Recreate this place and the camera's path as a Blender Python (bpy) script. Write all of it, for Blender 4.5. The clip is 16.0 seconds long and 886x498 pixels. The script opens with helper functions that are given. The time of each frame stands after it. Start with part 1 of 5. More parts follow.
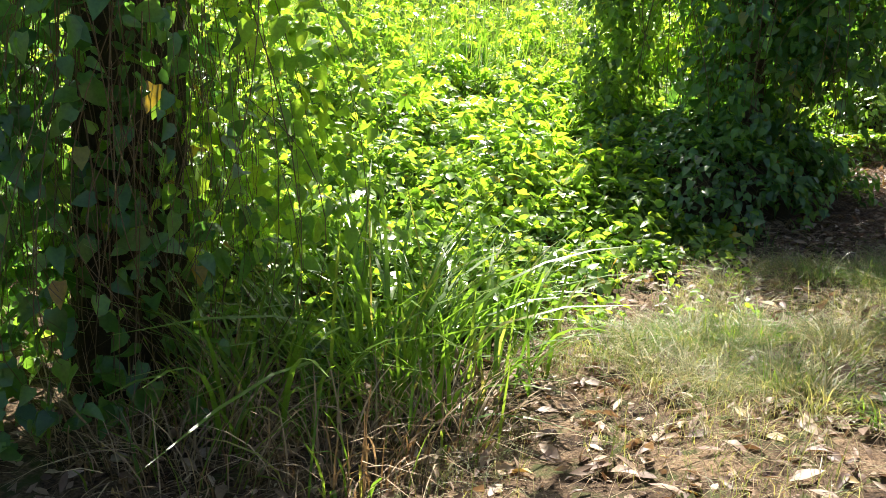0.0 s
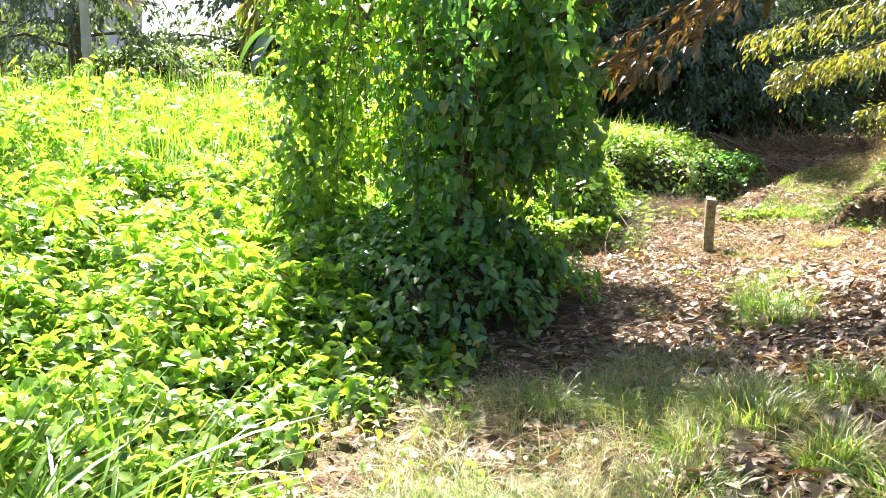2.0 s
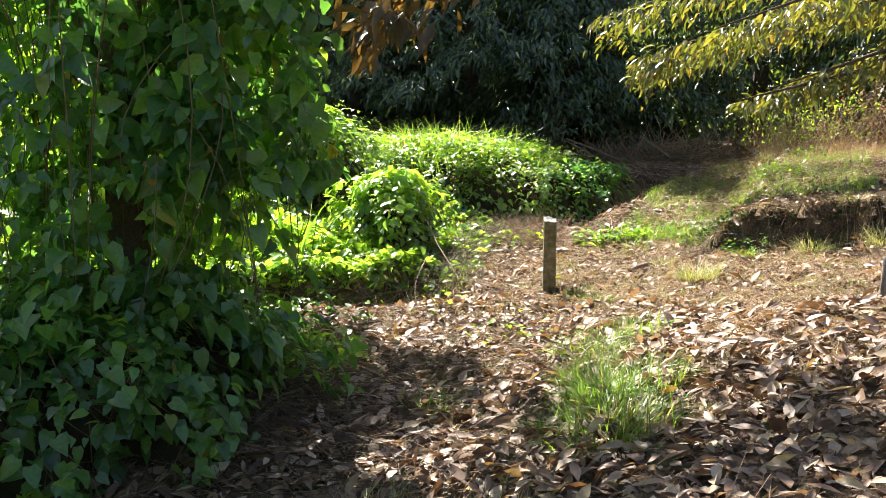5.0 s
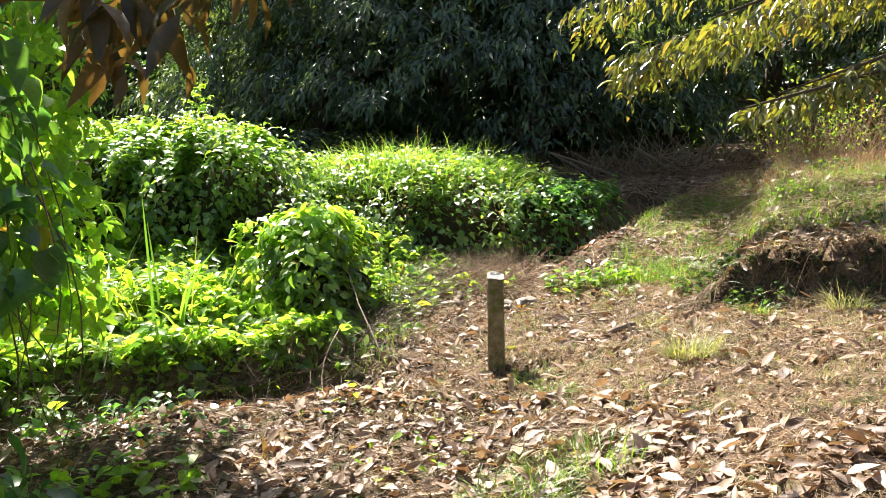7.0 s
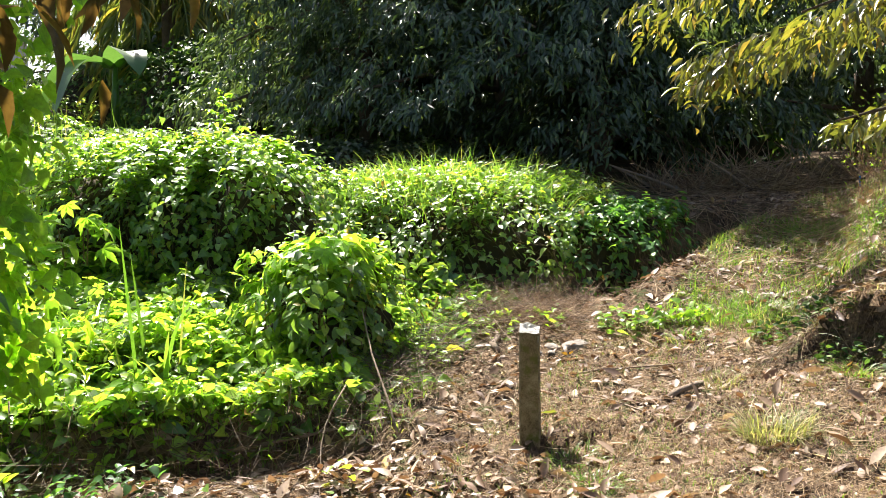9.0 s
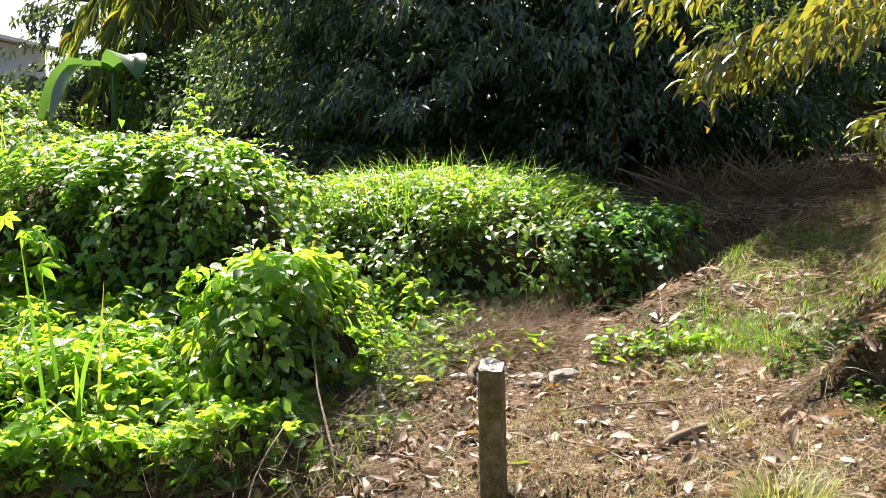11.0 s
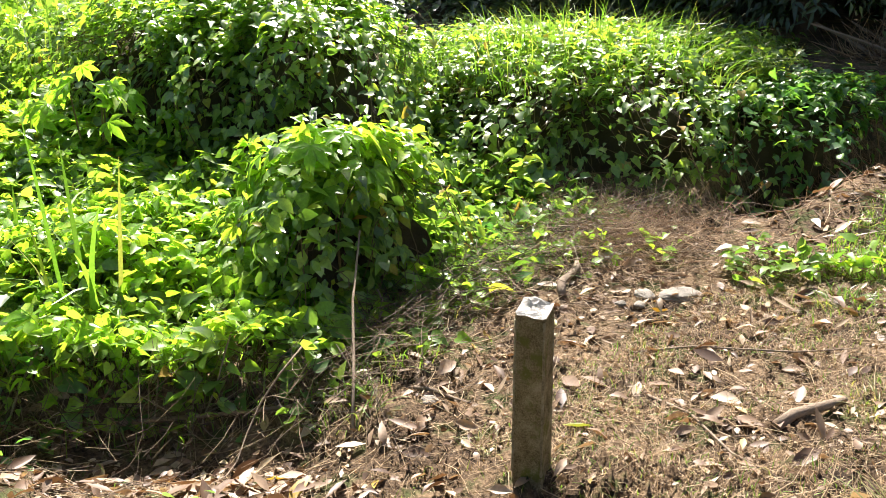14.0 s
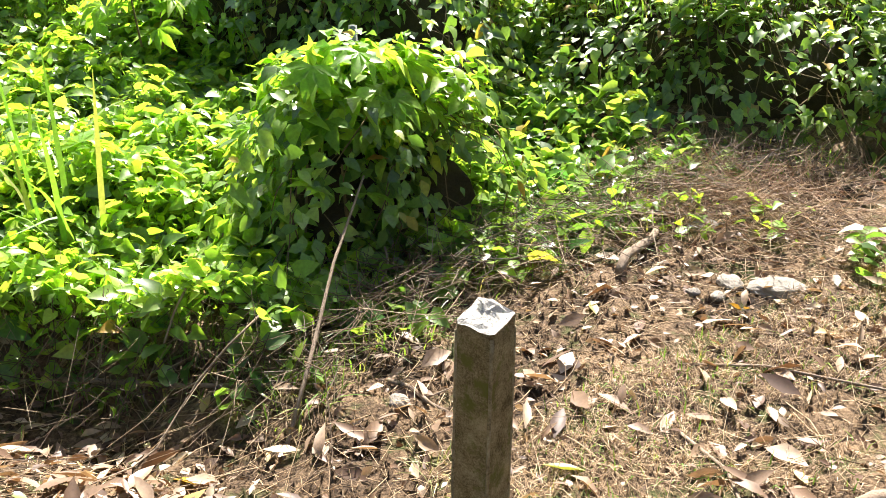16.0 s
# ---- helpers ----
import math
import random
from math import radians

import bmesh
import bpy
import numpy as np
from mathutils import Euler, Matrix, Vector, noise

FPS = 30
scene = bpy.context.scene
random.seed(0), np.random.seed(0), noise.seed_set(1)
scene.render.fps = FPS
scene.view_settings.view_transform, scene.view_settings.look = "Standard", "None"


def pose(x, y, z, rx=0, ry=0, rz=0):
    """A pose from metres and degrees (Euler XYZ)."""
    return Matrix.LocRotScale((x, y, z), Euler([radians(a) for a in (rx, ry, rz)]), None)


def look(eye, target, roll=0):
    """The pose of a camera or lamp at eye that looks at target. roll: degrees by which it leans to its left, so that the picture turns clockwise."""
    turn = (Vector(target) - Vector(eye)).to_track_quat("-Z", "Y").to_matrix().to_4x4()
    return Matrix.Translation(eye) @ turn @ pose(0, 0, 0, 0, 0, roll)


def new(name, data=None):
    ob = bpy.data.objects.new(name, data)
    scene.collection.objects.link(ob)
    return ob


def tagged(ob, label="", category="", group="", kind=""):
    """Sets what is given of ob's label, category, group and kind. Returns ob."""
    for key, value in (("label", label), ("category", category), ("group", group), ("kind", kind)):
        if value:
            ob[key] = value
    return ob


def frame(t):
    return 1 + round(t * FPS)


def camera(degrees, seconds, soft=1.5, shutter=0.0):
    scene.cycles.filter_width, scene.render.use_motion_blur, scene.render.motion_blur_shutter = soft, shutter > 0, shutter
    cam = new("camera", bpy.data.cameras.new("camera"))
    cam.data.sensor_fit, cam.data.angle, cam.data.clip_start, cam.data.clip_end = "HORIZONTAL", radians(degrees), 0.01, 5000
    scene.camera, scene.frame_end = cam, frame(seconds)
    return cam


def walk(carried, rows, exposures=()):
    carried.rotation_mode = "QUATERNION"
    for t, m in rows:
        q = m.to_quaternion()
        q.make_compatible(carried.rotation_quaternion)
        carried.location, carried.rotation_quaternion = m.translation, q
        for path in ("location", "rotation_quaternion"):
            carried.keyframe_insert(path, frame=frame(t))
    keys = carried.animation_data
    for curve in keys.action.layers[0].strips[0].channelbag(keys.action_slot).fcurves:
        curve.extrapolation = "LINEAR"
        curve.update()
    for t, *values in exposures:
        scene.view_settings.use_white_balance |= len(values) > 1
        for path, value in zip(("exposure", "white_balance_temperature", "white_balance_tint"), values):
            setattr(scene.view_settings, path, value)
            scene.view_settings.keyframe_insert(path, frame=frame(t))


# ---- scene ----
cam = camera(53.9, 16.0, soft=0.4)
PATH = [
    (0, (2.853, -11.283, 1.123), (1.442, -9.946, 0.653), 3.2),
    (0.5, (2.715, -11.105, 1.166), (1.418, -9.645, 0.736), 3.0),
    (1, (2.464, -10.769, 1.176), (1.268, -9.208, 0.812), 2.6),
    (1.5, (2.342, -10.424, 1.211), (1.249, -8.776, 0.908), 2.2),
    (2, (2.332, -10.005, 1.222), (1.337, -8.29, 0.96), 1.8),
    (2.5, (2.327, -9.561, 1.238), (1.402, -7.805, 0.993), 1.5),
    (3, (2.242, -9.043, 1.25), (1.369, -7.258, 1.019), 1.3),
    (3.5, (2.205, -8.541, 1.224), (1.367, -6.738, 1.003), 1.2),
    (4, (2.113, -8.062, 1.211), (1.303, -6.246, 0.998), 1.1),
    (4.2, (2.097, -7.889, 1.164), (1.297, -6.068, 0.955), 1.1),
    (6.3, (2.09, -5.661, 1.092), (1.28, -3.844, 0.882), -0.8),
    (6.5, (2.081, -5.47, 1.139), (1.267, -3.655, 0.932), -0.9),
    (7, (1.996, -5.166, 1.343), (1.169, -3.357, 1.138), -1.1),
    (7.5, (2.007, -4.918, 1.412), (1.144, -3.125, 1.213), -1.2),
    (8, (1.981, -4.725, 1.412), (1.074, -2.953, 1.215), -1.0),
    (8.5, (1.879, -4.435, 1.418), (0.934, -2.683, 1.223), -1.1),
    (9, (1.803, -4.161, 1.463), (0.836, -2.421, 1.269), -1.1),
    (9.2, (1.789, -4.033, 1.466), (0.809, -2.3, 1.275), -1.3),
    (11.3, (1.719, -3.222, 1.446), (0.689, -1.517, 1.265), -1.3),
    (11.5, (1.691, -3.16, 1.449), (0.652, -1.461, 1.266), -1.2),
    (12, (1.683, -2.976, 1.483), (0.613, -1.298, 1.284), -1.1),
    (12.5, (1.666, -2.799, 1.537), (0.547, -1.16, 1.283), -1.1),
    (13, (1.646, -2.491, 1.537), (0.457, -0.92, 1.193), -0.7),
    (13.4, (1.621, -2.286, 1.565), (0.368, -0.785, 1.143), -0.8),
    (13.5, (1.614, -2.248, 1.565), (0.345, -0.768, 1.119), -0.6),
    (14, (1.63, -2.152, 1.521), (0.302, -0.751, 0.999), -0.3),
    (14.5, (1.645, -1.998, 1.519), (0.285, -0.652, 0.938), -0.1),
    (15, (1.604, -1.759, 1.498), (0.207, -0.471, 0.875), 0.1),
    (15.5, (1.538, -1.448, 1.502), (0.068, -0.268, 0.835), 0.2),
    (16, (1.454, -1.119, 1.436), (-0.093, -0.059, 0.742), 0.7),
]
EXPOSURES = [(0, 1.66, 6500, 13), (1.2, 1.68, 6500, 13), (2.1, 2.7, 6500, 13), (2.8, 2.66, 6500, 13), (3.6, 2.15, 6500, 13), (4.2, 2.05, 6500, 13), (6.3, 2.0, 6500, 13), (9, 1.85, 6500, 13), (12.5, 1.74, 6500, 13), (14, 1.85, 6500, 13), (16, 2.12, 6500, 13)]
walk(cam, [(t, look(eye, target, roll)) for t, eye, target, roll in PATH], EXPOSURES)

# ---- world, sun, exposure ----
SUN_AZ, SUN_EL = radians(-48), radians(50)   # azimuth from +y towards +x
world = bpy.data.worlds.new("sky")
scene.world = world
world.use_nodes = True
wn = world.node_tree.nodes
sky = wn.new("ShaderNodeTexSky")
sky.sky_type, sky.sun_disc = "NISHITA", False
sky.sun_elevation, sky.sun_rotation = SUN_EL, SUN_AZ
sky.air_density, sky.dust_density = 1.0, 2.0
wn["Background"].inputs["Strength"].default_value = 0.056
world.node_tree.links.new(sky.outputs[0], wn["Background"].inputs["Color"])
sun_data = bpy.data.lights.new("sun", "SUN")
sun_data.energy, sun_data.angle, sun_data.color = 5.0, radians(0.53), (1.0, 0.94, 0.84)
sun = new("sun", sun_data)
toward = Vector((math.sin(SUN_AZ) * math.cos(SUN_EL), math.cos(SUN_AZ) * math.cos(SUN_EL), math.sin(SUN_EL)))
sun.matrix_world = look(toward * 60, (0, 0, 0))


# ---- materials ----
def shader(name):
    m = bpy.data.materials.new(name)
    m.use_nodes = True
    m.node_tree.nodes.clear()
    out = m.node_tree.nodes.new("ShaderNodeOutputMaterial")
    return m, m.node_tree.nodes, m.node_tree.links, out


def ramp(nodes, stops):
    r = nodes.new("ShaderNodeValToRGB")
    while len(r.color_ramp.elements) < len(stops):
        r.color_ramp.elements.new(0.5)
    for e, (p, c) in zip(r.color_ramp.elements, stops):
        e.position, e.color = p, (*c, 1)
    return r


def noise_tex(nodes, links, scale, detail=4.0, rough=0.6):
    co = nodes.new("ShaderNodeTexCoord")
    n = nodes.new("ShaderNodeTexNoise")
    n.inputs["Scale"].default_value, n.inputs["Detail"].default_value, n.inputs["Roughness"].default_value = scale, detail, rough
    links.new(co.outputs["Object"], n.inputs["Vector"])
    return n


def leaf_material(name, stops, through_light=0.35, rough=0.42, warm=(1.15, 1.15, 0.5), single=False, gloss=0.5):
    """Thin leaf: gloss over a coloured face, with light let through from behind."""
    m, nodes, links, out = shader(name)
    vary = nodes.new("ShaderNodeObjectInfo" if single else "ShaderNodeNewGeometry")
    r = ramp(nodes, stops)
    links.new(vary.outputs["Random" if single else "Random Per Island"], r.inputs[0])
    n = noise_tex(nodes, links, 55, 3)
    mix = nodes.new("ShaderNodeMix")
    mix.data_type, mix.blend_type = "RGBA", "MULTIPLY"
    mix.inputs[0].default_value = 0.55
    patch = ramp(nodes, [(0.3, (0.6, 0.6, 0.55)), (0.7, (1.25, 1.25, 1.2))])
    links.new(n.outputs["Fac"], patch.inputs[0])
    links.new(r.outputs[0], mix.inputs["A"])
    links.new(patch.outputs[0], mix.inputs["B"])
    face = nodes.new("ShaderNodeBsdfPrincipled")
    face.inputs["Roughness"].default_value = rough
    face.inputs["Specular IOR Level"].default_value = gloss
    links.new(mix.outputs["Result"], face.inputs["Base Color"])
    if through_light:
        tint = nodes.new("ShaderNodeMix")
        tint.data_type, tint.blend_type = "RGBA", "MULTIPLY"
        tint.inputs[0].default_value = 1.0
        tint.inputs["B"].default_value = (*[c * 2.2 for c in warm], 1)
        links.new(mix.outputs["Result"], tint.inputs["A"])
        back = nodes.new("ShaderNodeBsdfTranslucent")
        links.new(tint.outputs["Result"], back.inputs["Color"])
        both = nodes.new("ShaderNodeMixShader")
        both.inputs[0].default_value = through_light
        links.new(face.outputs[0], both.inputs[1])
        links.new(back.outputs[0], both.inputs[2])
        links.new(both.outputs[0], out.inputs["Surface"])
    else:
        links.new(face.outputs[0], out.inputs["Surface"])
    return m


def rough_material(name, stops, scale, rough=0.9, bump=0.4, fine=None, spot=None):
    """Opaque matt surface with coarse patches and fine grain."""
    m, nodes, links, out = shader(name)
    a, b = noise_tex(nodes, links, scale, 5), noise_tex(nodes, links, fine or scale * 9, 6, 0.7)
    r = ramp(nodes, stops)
    mixed = nodes.new("ShaderNodeMath")
    mixed.operation = "MULTIPLY_ADD"
    mixed.inputs[1].default_value = 0.5
    links.new(a.outputs["Fac"], mixed.inputs[0])
    half = nodes.new("ShaderNodeMath")
    half.operation = "MULTIPLY"
    half.inputs[1].default_value = 0.5
    links.new(b.outputs["Fac"], half.inputs[0])
    links.new(half.outputs[0], mixed.inputs[2])
    links.new(mixed.outputs[0], r.inputs[0])
    face = nodes.new("ShaderNodeBsdfPrincipled")
    face.inputs["Roughness"].default_value = rough
    face.inputs["Specular IOR Level"].default_value = 0.25
    colour = r.outputs[0]
    if spot:
        c = noise_tex(nodes, links, spot[0], 4, 0.65)
        sr = ramp(nodes, [(spot[1], (0, 0, 0)), (spot[1] + 0.1, (1, 1, 1))])
        links.new(c.outputs["Fac"], sr.inputs[0])
        mx = nodes.new("ShaderNodeMix")
        mx.data_type = "RGBA"
        mx.inputs["B"].default_value = (*spot[2], 1)
        links.new(sr.outputs[0], mx.inputs[0])
        links.new(colour, mx.inputs["A"])
        colour = mx.outputs["Result"]
    links.new(colour, face.inputs["Base Color"])
    bp = nodes.new("ShaderNodeBump")
    bp.inputs["Strength"].default_value, bp.inputs["Distance"].default_value = bump, 0.02
    links.new(b.outputs["Fac"], bp.inputs["Height"])
    links.new(bp.outputs[0], face.inputs["Normal"])
    links.new(face.outputs[0], out.inputs["Surface"])
    return m


VINE = leaf_material("vine_leaf", [(0, (0.05, 0.11, 0.022)), (0.5, (0.145, 0.25, 0.055)), (0.95, (0.26, 0.365, 0.07)), (0.98, (0.3, 0.3, 0.05)), (1, (0.34, 0.2, 0.06))], 0.42, 0.36, gloss=0.75)
# Darker copy of VINE: the shade on these leaves is put into their colour.
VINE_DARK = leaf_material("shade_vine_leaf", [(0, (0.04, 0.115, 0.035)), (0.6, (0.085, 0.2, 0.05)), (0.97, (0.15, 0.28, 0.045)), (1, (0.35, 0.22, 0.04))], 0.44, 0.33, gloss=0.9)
YOUNG = leaf_material("young_leaf", [(0, (0.13, 0.25, 0.03)), (0.7, (0.22, 0.36, 0.045)), (1, (0.34, 0.43, 0.06))], 0.5, 0.42)
YOUNG_ONE = leaf_material("young_single_leaf", [(0, (0.12, 0.24, 0.03)), (0.7, (0.2, 0.35, 0.045)), (1, (0.3, 0.41, 0.06))], 0.5, 0.45, single=True, gloss=0.35)
GRASS = leaf_material("grass_blade", [(0, (0.07, 0.15, 0.025)), (0.6, (0.12, 0.22, 0.035)), (0.9, (0.2, 0.26, 0.06)), (1, (0.35, 0.3, 0.14))], 0.4, 0.4)
FINE_GRASS = leaf_material("fine_grass_blade", [(0, (0.1, 0.135, 0.045)), (0.5, (0.21, 0.225, 0.1)), (1, (0.43, 0.37, 0.235))], 0.32, 0.5)
STRAW = leaf_material("dry_straw", [(0, (0.13, 0.085, 0.05)), (0.5, (0.32, 0.225, 0.13)), (1, (0.56, 0.44, 0.29))], 0.12, 0.7, (1.1, 0.9, 0.6))
RED_STRAW = leaf_material("reddish_dry_straw", [(0, (0.15, 0.095, 0.06)), (0.6, (0.31, 0.215, 0.135)), (1, (0.5, 0.4, 0.27))], 0.2, 0.7, (1.1, 0.85, 0.6))
DEAD = leaf_material("dead_leaf", [(0, (0.08, 0.045, 0.03)), (0.35, (0.19, 0.12, 0.078)), (0.8, (0.34, 0.25, 0.175)), (0.96, (0.46, 0.38, 0.29)), (1, (0.4, 0.27, 0.04))], 0.12, 0.55, (1.1, 0.85, 0.5))
DEAD_ONE = leaf_material("fallen_leaf_face", [(0, (0.1, 0.055, 0.035)), (0.35, (0.21, 0.135, 0.085)), (0.75, (0.3, 0.215, 0.145)), (0.93, (0.41, 0.33, 0.24)), (1, (0.42, 0.3, 0.05))], 0.12, 0.62, (1.1, 0.85, 0.5), single=True, gloss=0.3)
DARK_TREE = leaf_material("dark_tree_leaf", [(0, (0.032, 0.056, 0.032)), (0.6, (0.068, 0.108, 0.056)), (0.9, (0.12, 0.17, 0.08)), (1, (0.15, 0.21, 0.05))], 0.24, 0.38, gloss=0.65)
GOLD = leaf_material("golden_tree_leaf", [(0, (0.055, 0.075, 0.02)), (0.5, (0.12, 0.135, 0.033)), (0.85, (0.2, 0.19, 0.05)), (1, (0.23, 0.15, 0.06))], 0.33, 0.33, (1.12, 1.08, 0.4), gloss=0.9)
BROWN = leaf_material("brown_tree_leaf", [(0, (0.05, 0.045, 0.02)), (0.6, (0.12, 0.085, 0.035)), (1, (0.2, 0.13, 0.06))], 0.25, 0.35, (1.15, 0.9, 0.4))
BUSH = leaf_material("bush_leaf", [(0, (0.03, 0.07, 0.02)), (0.6, (0.06, 0.12, 0.03)), (1, (0.13, 0.2, 0.04))], 0.3, 0.55, gloss=0.22)
BANANA = leaf_material("banana_leaf", [(0, (0.05, 0.12, 0.04)), (1, (0.09, 0.17, 0.06))], 0.3, 0.3)
PALM = leaf_material("palm_leaflet", [(0, (0.08, 0.12, 0.03)), (0.7, (0.16, 0.18, 0.05)), (1, (0.42, 0.3, 0.06))], 0.3, 0.4)
SOIL = rough_material("soil", [(0.4, (0.025, 0.016, 0.01)), (0.5, (0.12, 0.08, 0.048)), (0.6, (0.28, 0.195, 0.118))], 3.2, 0.97, 1.0, 55, (5.5, 0.54, (0.075, 0.085, 0.03)))
BARK = rough_material("bark", [(0.3, (0.05, 0.035, 0.025)), (0.55, (0.13, 0.095, 0.065)), (0.75, (0.24, 0.19, 0.14))], 7, 0.9, 0.8)
PALE_BARK = rough_material("pale_bark", [(0.3, (0.28, 0.24, 0.2)), (0.6, (0.45, 0.4, 0.34)), (0.8, (0.55, 0.5, 0.43))], 5, 0.85, 0.5)
HUSK = leaf_material("dark_dead_stem", [(0, (0.05, 0.032, 0.02)), (0.5, (0.13, 0.085, 0.05)), (0.9, (0.26, 0.19, 0.115)), (1, (0.38, 0.3, 0.2))], 0.08, 0.75, (1.1, 0.9, 0.6))
STEM = rough_material("vine_stem", [(0.3, (0.09, 0.06, 0.03)), (0.6, (0.2, 0.15, 0.08)), (0.8, (0.28, 0.24, 0.12))], 12, 0.8, 0.4)
# Near-black brown with deep shade put into the colour, for mound cores and one trunk.
SHADED_WOOD = rough_material("shaded_wood", [(0.3, (0.03, 0.025, 0.015)), (0.6, (0.07, 0.055, 0.03)), (0.8, (0.12, 0.09, 0.05))], 9, 0.95, 0.9)
CONCRETE = rough_material("mossy_concrete", [(0.38, (0.13, 0.095, 0.045)), (0.5, (0.34, 0.275, 0.15)), (0.6, (0.52, 0.44, 0.28))], 17, 0.92, 1.0, 190, (13, 0.52, (0.2, 0.2, 0.055)))
WORN = rough_material("worn_concrete_edge", [(0.38, (0.2, 0.16, 0.09)), (0.5, (0.38, 0.32, 0.2)), (0.62, (0.52, 0.46, 0.33))], 20, 0.92, 0.9, 140)
BROKEN = rough_material("broken_concrete", [(0.3, (0.38, 0.36, 0.33)), (0.55, (0.58, 0.56, 0.52)), (0.75, (0.7, 0.68, 0.64))], 22, 0.9, 0.8, 150)
STONE = rough_material("field_stone", [(0.3, (0.2, 0.18, 0.15)), (0.6, (0.33, 0.3, 0.26)), (0.8, (0.42, 0.39, 0.34))], 14, 0.9, 0.6)
TWIG = rough_material("dry_twig", [(0.3, (0.16, 0.12, 0.085)), (0.6, (0.3, 0.23, 0.17)), (0.8, (0.42, 0.34, 0.26))], 20, 0.85, 0.5)
BAMBOO = rough_material("weathered_bamboo", [(0.3, (0.17, 0.19, 0.17)), (0.7, (0.28, 0.3, 0.27))], 15, 0.7, 0.3)
PLASTER = rough_material("painted_wall", [(0.3, (0.33, 0.38, 0.46)), (0.7, (0.42, 0.47, 0.55))], 0.8, 0.8, 0.15, 8)
ROOFING = rough_material("sheet_roofing", [(0.3, (0.5, 0.5, 0.5)), (0.7, (0.68, 0.68, 0.68))], 1.5, 0.5, 0.2)
DARKGAP = rough_material("dark_opening", [(0.3, (0.03, 0.035, 0.045)), (0.7, (0.06, 0.07, 0.08))], 2, 0.4, 0.1)
BLUE = rough_material("blue_paint", [(0.3, (0.03, 0.12, 0.35)), (0.7, (0.05, 0.18, 0.45))], 20, 0.5, 0.2)
IRON = rough_material("rusty_iron", [(0.3, (0.12, 0.1, 0.09)), (0.7, (0.3, 0.28, 0.26))], 30, 0.6, 0.3)

# ---- mesh helpers ----
RNG = np.random.default_rng(7)


def fast_mesh(name, verts, faces_by_size):
    """Mesh from vertex rows and integer arrays of faces, one array for each corner count."""
    me = bpy.data.meshes.new(name)
    loops = np.concatenate([f.ravel() for f in faces_by_size]).astype(np.int32)
    sizes = np.concatenate([np.full(len(f), f.shape[1]) for f in faces_by_size]).astype(np.int32)
    me.vertices.add(len(verts))
    me.vertices.foreach_set("co", np.asarray(verts, np.float32).ravel())
    me.loops.add(len(loops))
    me.loops.foreach_set("vertex_index", loops)
    me.polygons.add(len(sizes))
    me.polygons.foreach_set("loop_start", np.r_[0, np.cumsum(sizes)[:-1]].astype(np.int32))
    me.update(calc_edges=True)
    return me


def part(name, mesh, material, parent=None, label="", smooth=False, kind=""):
    if isinstance(mesh, bmesh.types.BMesh):
        bm, mesh = mesh, bpy.data.meshes.new(name)
        bm.to_mesh(mesh)
        bm.free()
    if not mesh.materials:
        mesh.materials.append(material)
    if smooth:
        mesh.polygons.foreach_set("use_smooth", np.ones(len(mesh.polygons), bool))
    ob = new(name, mesh)
    if parent:
        ob.parent = parent
    return tagged(ob, label, kind=kind)


def thing(name, label, category, group="", at=(0, 0, 0)):
    ob = new(name)
    ob.empty_display_size = 0.1
    ob.location = at
    return tagged(ob, label, category, group)


# leaf outlines: (corners across, along), folded on the midrib
def heart_leaf():
    v = [(0, 0.0, 0), (-0.24, -0.05, 0.07), (-0.37, 0.26, 0.10), (-0.25, 0.62, 0.05), (0, 1.0, -0.10), (0.25, 0.62, 0.05), (0.37, 0.26, 0.10), (0.24, -0.05, 0.07), (0, 0.45, 0)]
    return np.array(v, float), [np.array([(0, 8, 2, 1), (8, 4, 3, 2), (0, 7, 6, 8), (8, 6, 5, 4)])]


def lance_leaf(w=0.15):
    v = [(0, 0, 0), (-w, 0.38, 0.05), (-w * 0.75, 0.68, 0.02), (0, 1, -0.12), (w * 0.75, 0.68, 0.02), (w, 0.38, 0.05), (0, 0.5, 0)]
    return np.array(v, float), [np.array([(0, 6, 2, 1), (0, 5, 4, 6)]), np.array([(6, 3, 2), (6, 4, 3)])]


def plain_leaf(w=0.4):
    """Leaf of two folded halves, for growth that stays far off."""
    return np.array([(0, 0, 0), (-w, 0.36, 0.09), (0, 1, -0.06), (w, 0.36, 0.09)], float), [np.array([(0, 2, 1), (0, 3, 2)])]


def palmate_leaf():
    """Five long leaflets from one stalk."""
    base, faces = lance_leaf(0.2)
    vs, fs, n = [], [[], []], 0
    for a, s in ((-80, 0.7), (-40, 0.92), (0, 1), (40, 0.92), (80, 0.7)):
        c, q = math.cos(radians(a)), math.sin(radians(a))
        p = base * s
        vs.append(np.c_[p[:, 0] * c + p[:, 1] * q, -p[:, 0] * q + p[:, 1] * c, p[:, 2] - 0.25 * s * p[:, 1] ** 2])
        for k in (0, 1):
            fs[k].append(faces[k] + n)
        n += len(base)
    return np.concatenate(vs), [np.concatenate(f) for f in fs]


def three_leaf():
    """Three broad heart-shaped leaflets from one stalk."""
    base, faces = heart_leaf()
    vs, fs, n = [], [], 0
    for a, s, dx, dy in ((0, 0.72, 0, 0.3), (-82, 0.62, -0.06, 0.18), (82, 0.62, 0.06, 0.18)):
        c, q = math.cos(radians(a)), math.sin(radians(a))
        p = base * s
        vs.append(np.c_[p[:, 0] * c + p[:, 1] * q + dx, -p[:, 0] * q + p[:, 1] * c + dy, p[:, 2] - 0.22 * p[:, 1] ** 2])
        fs.append(faces[0] + n)
        n += len(base)
    return np.concatenate(vs), [np.concatenate(fs)]


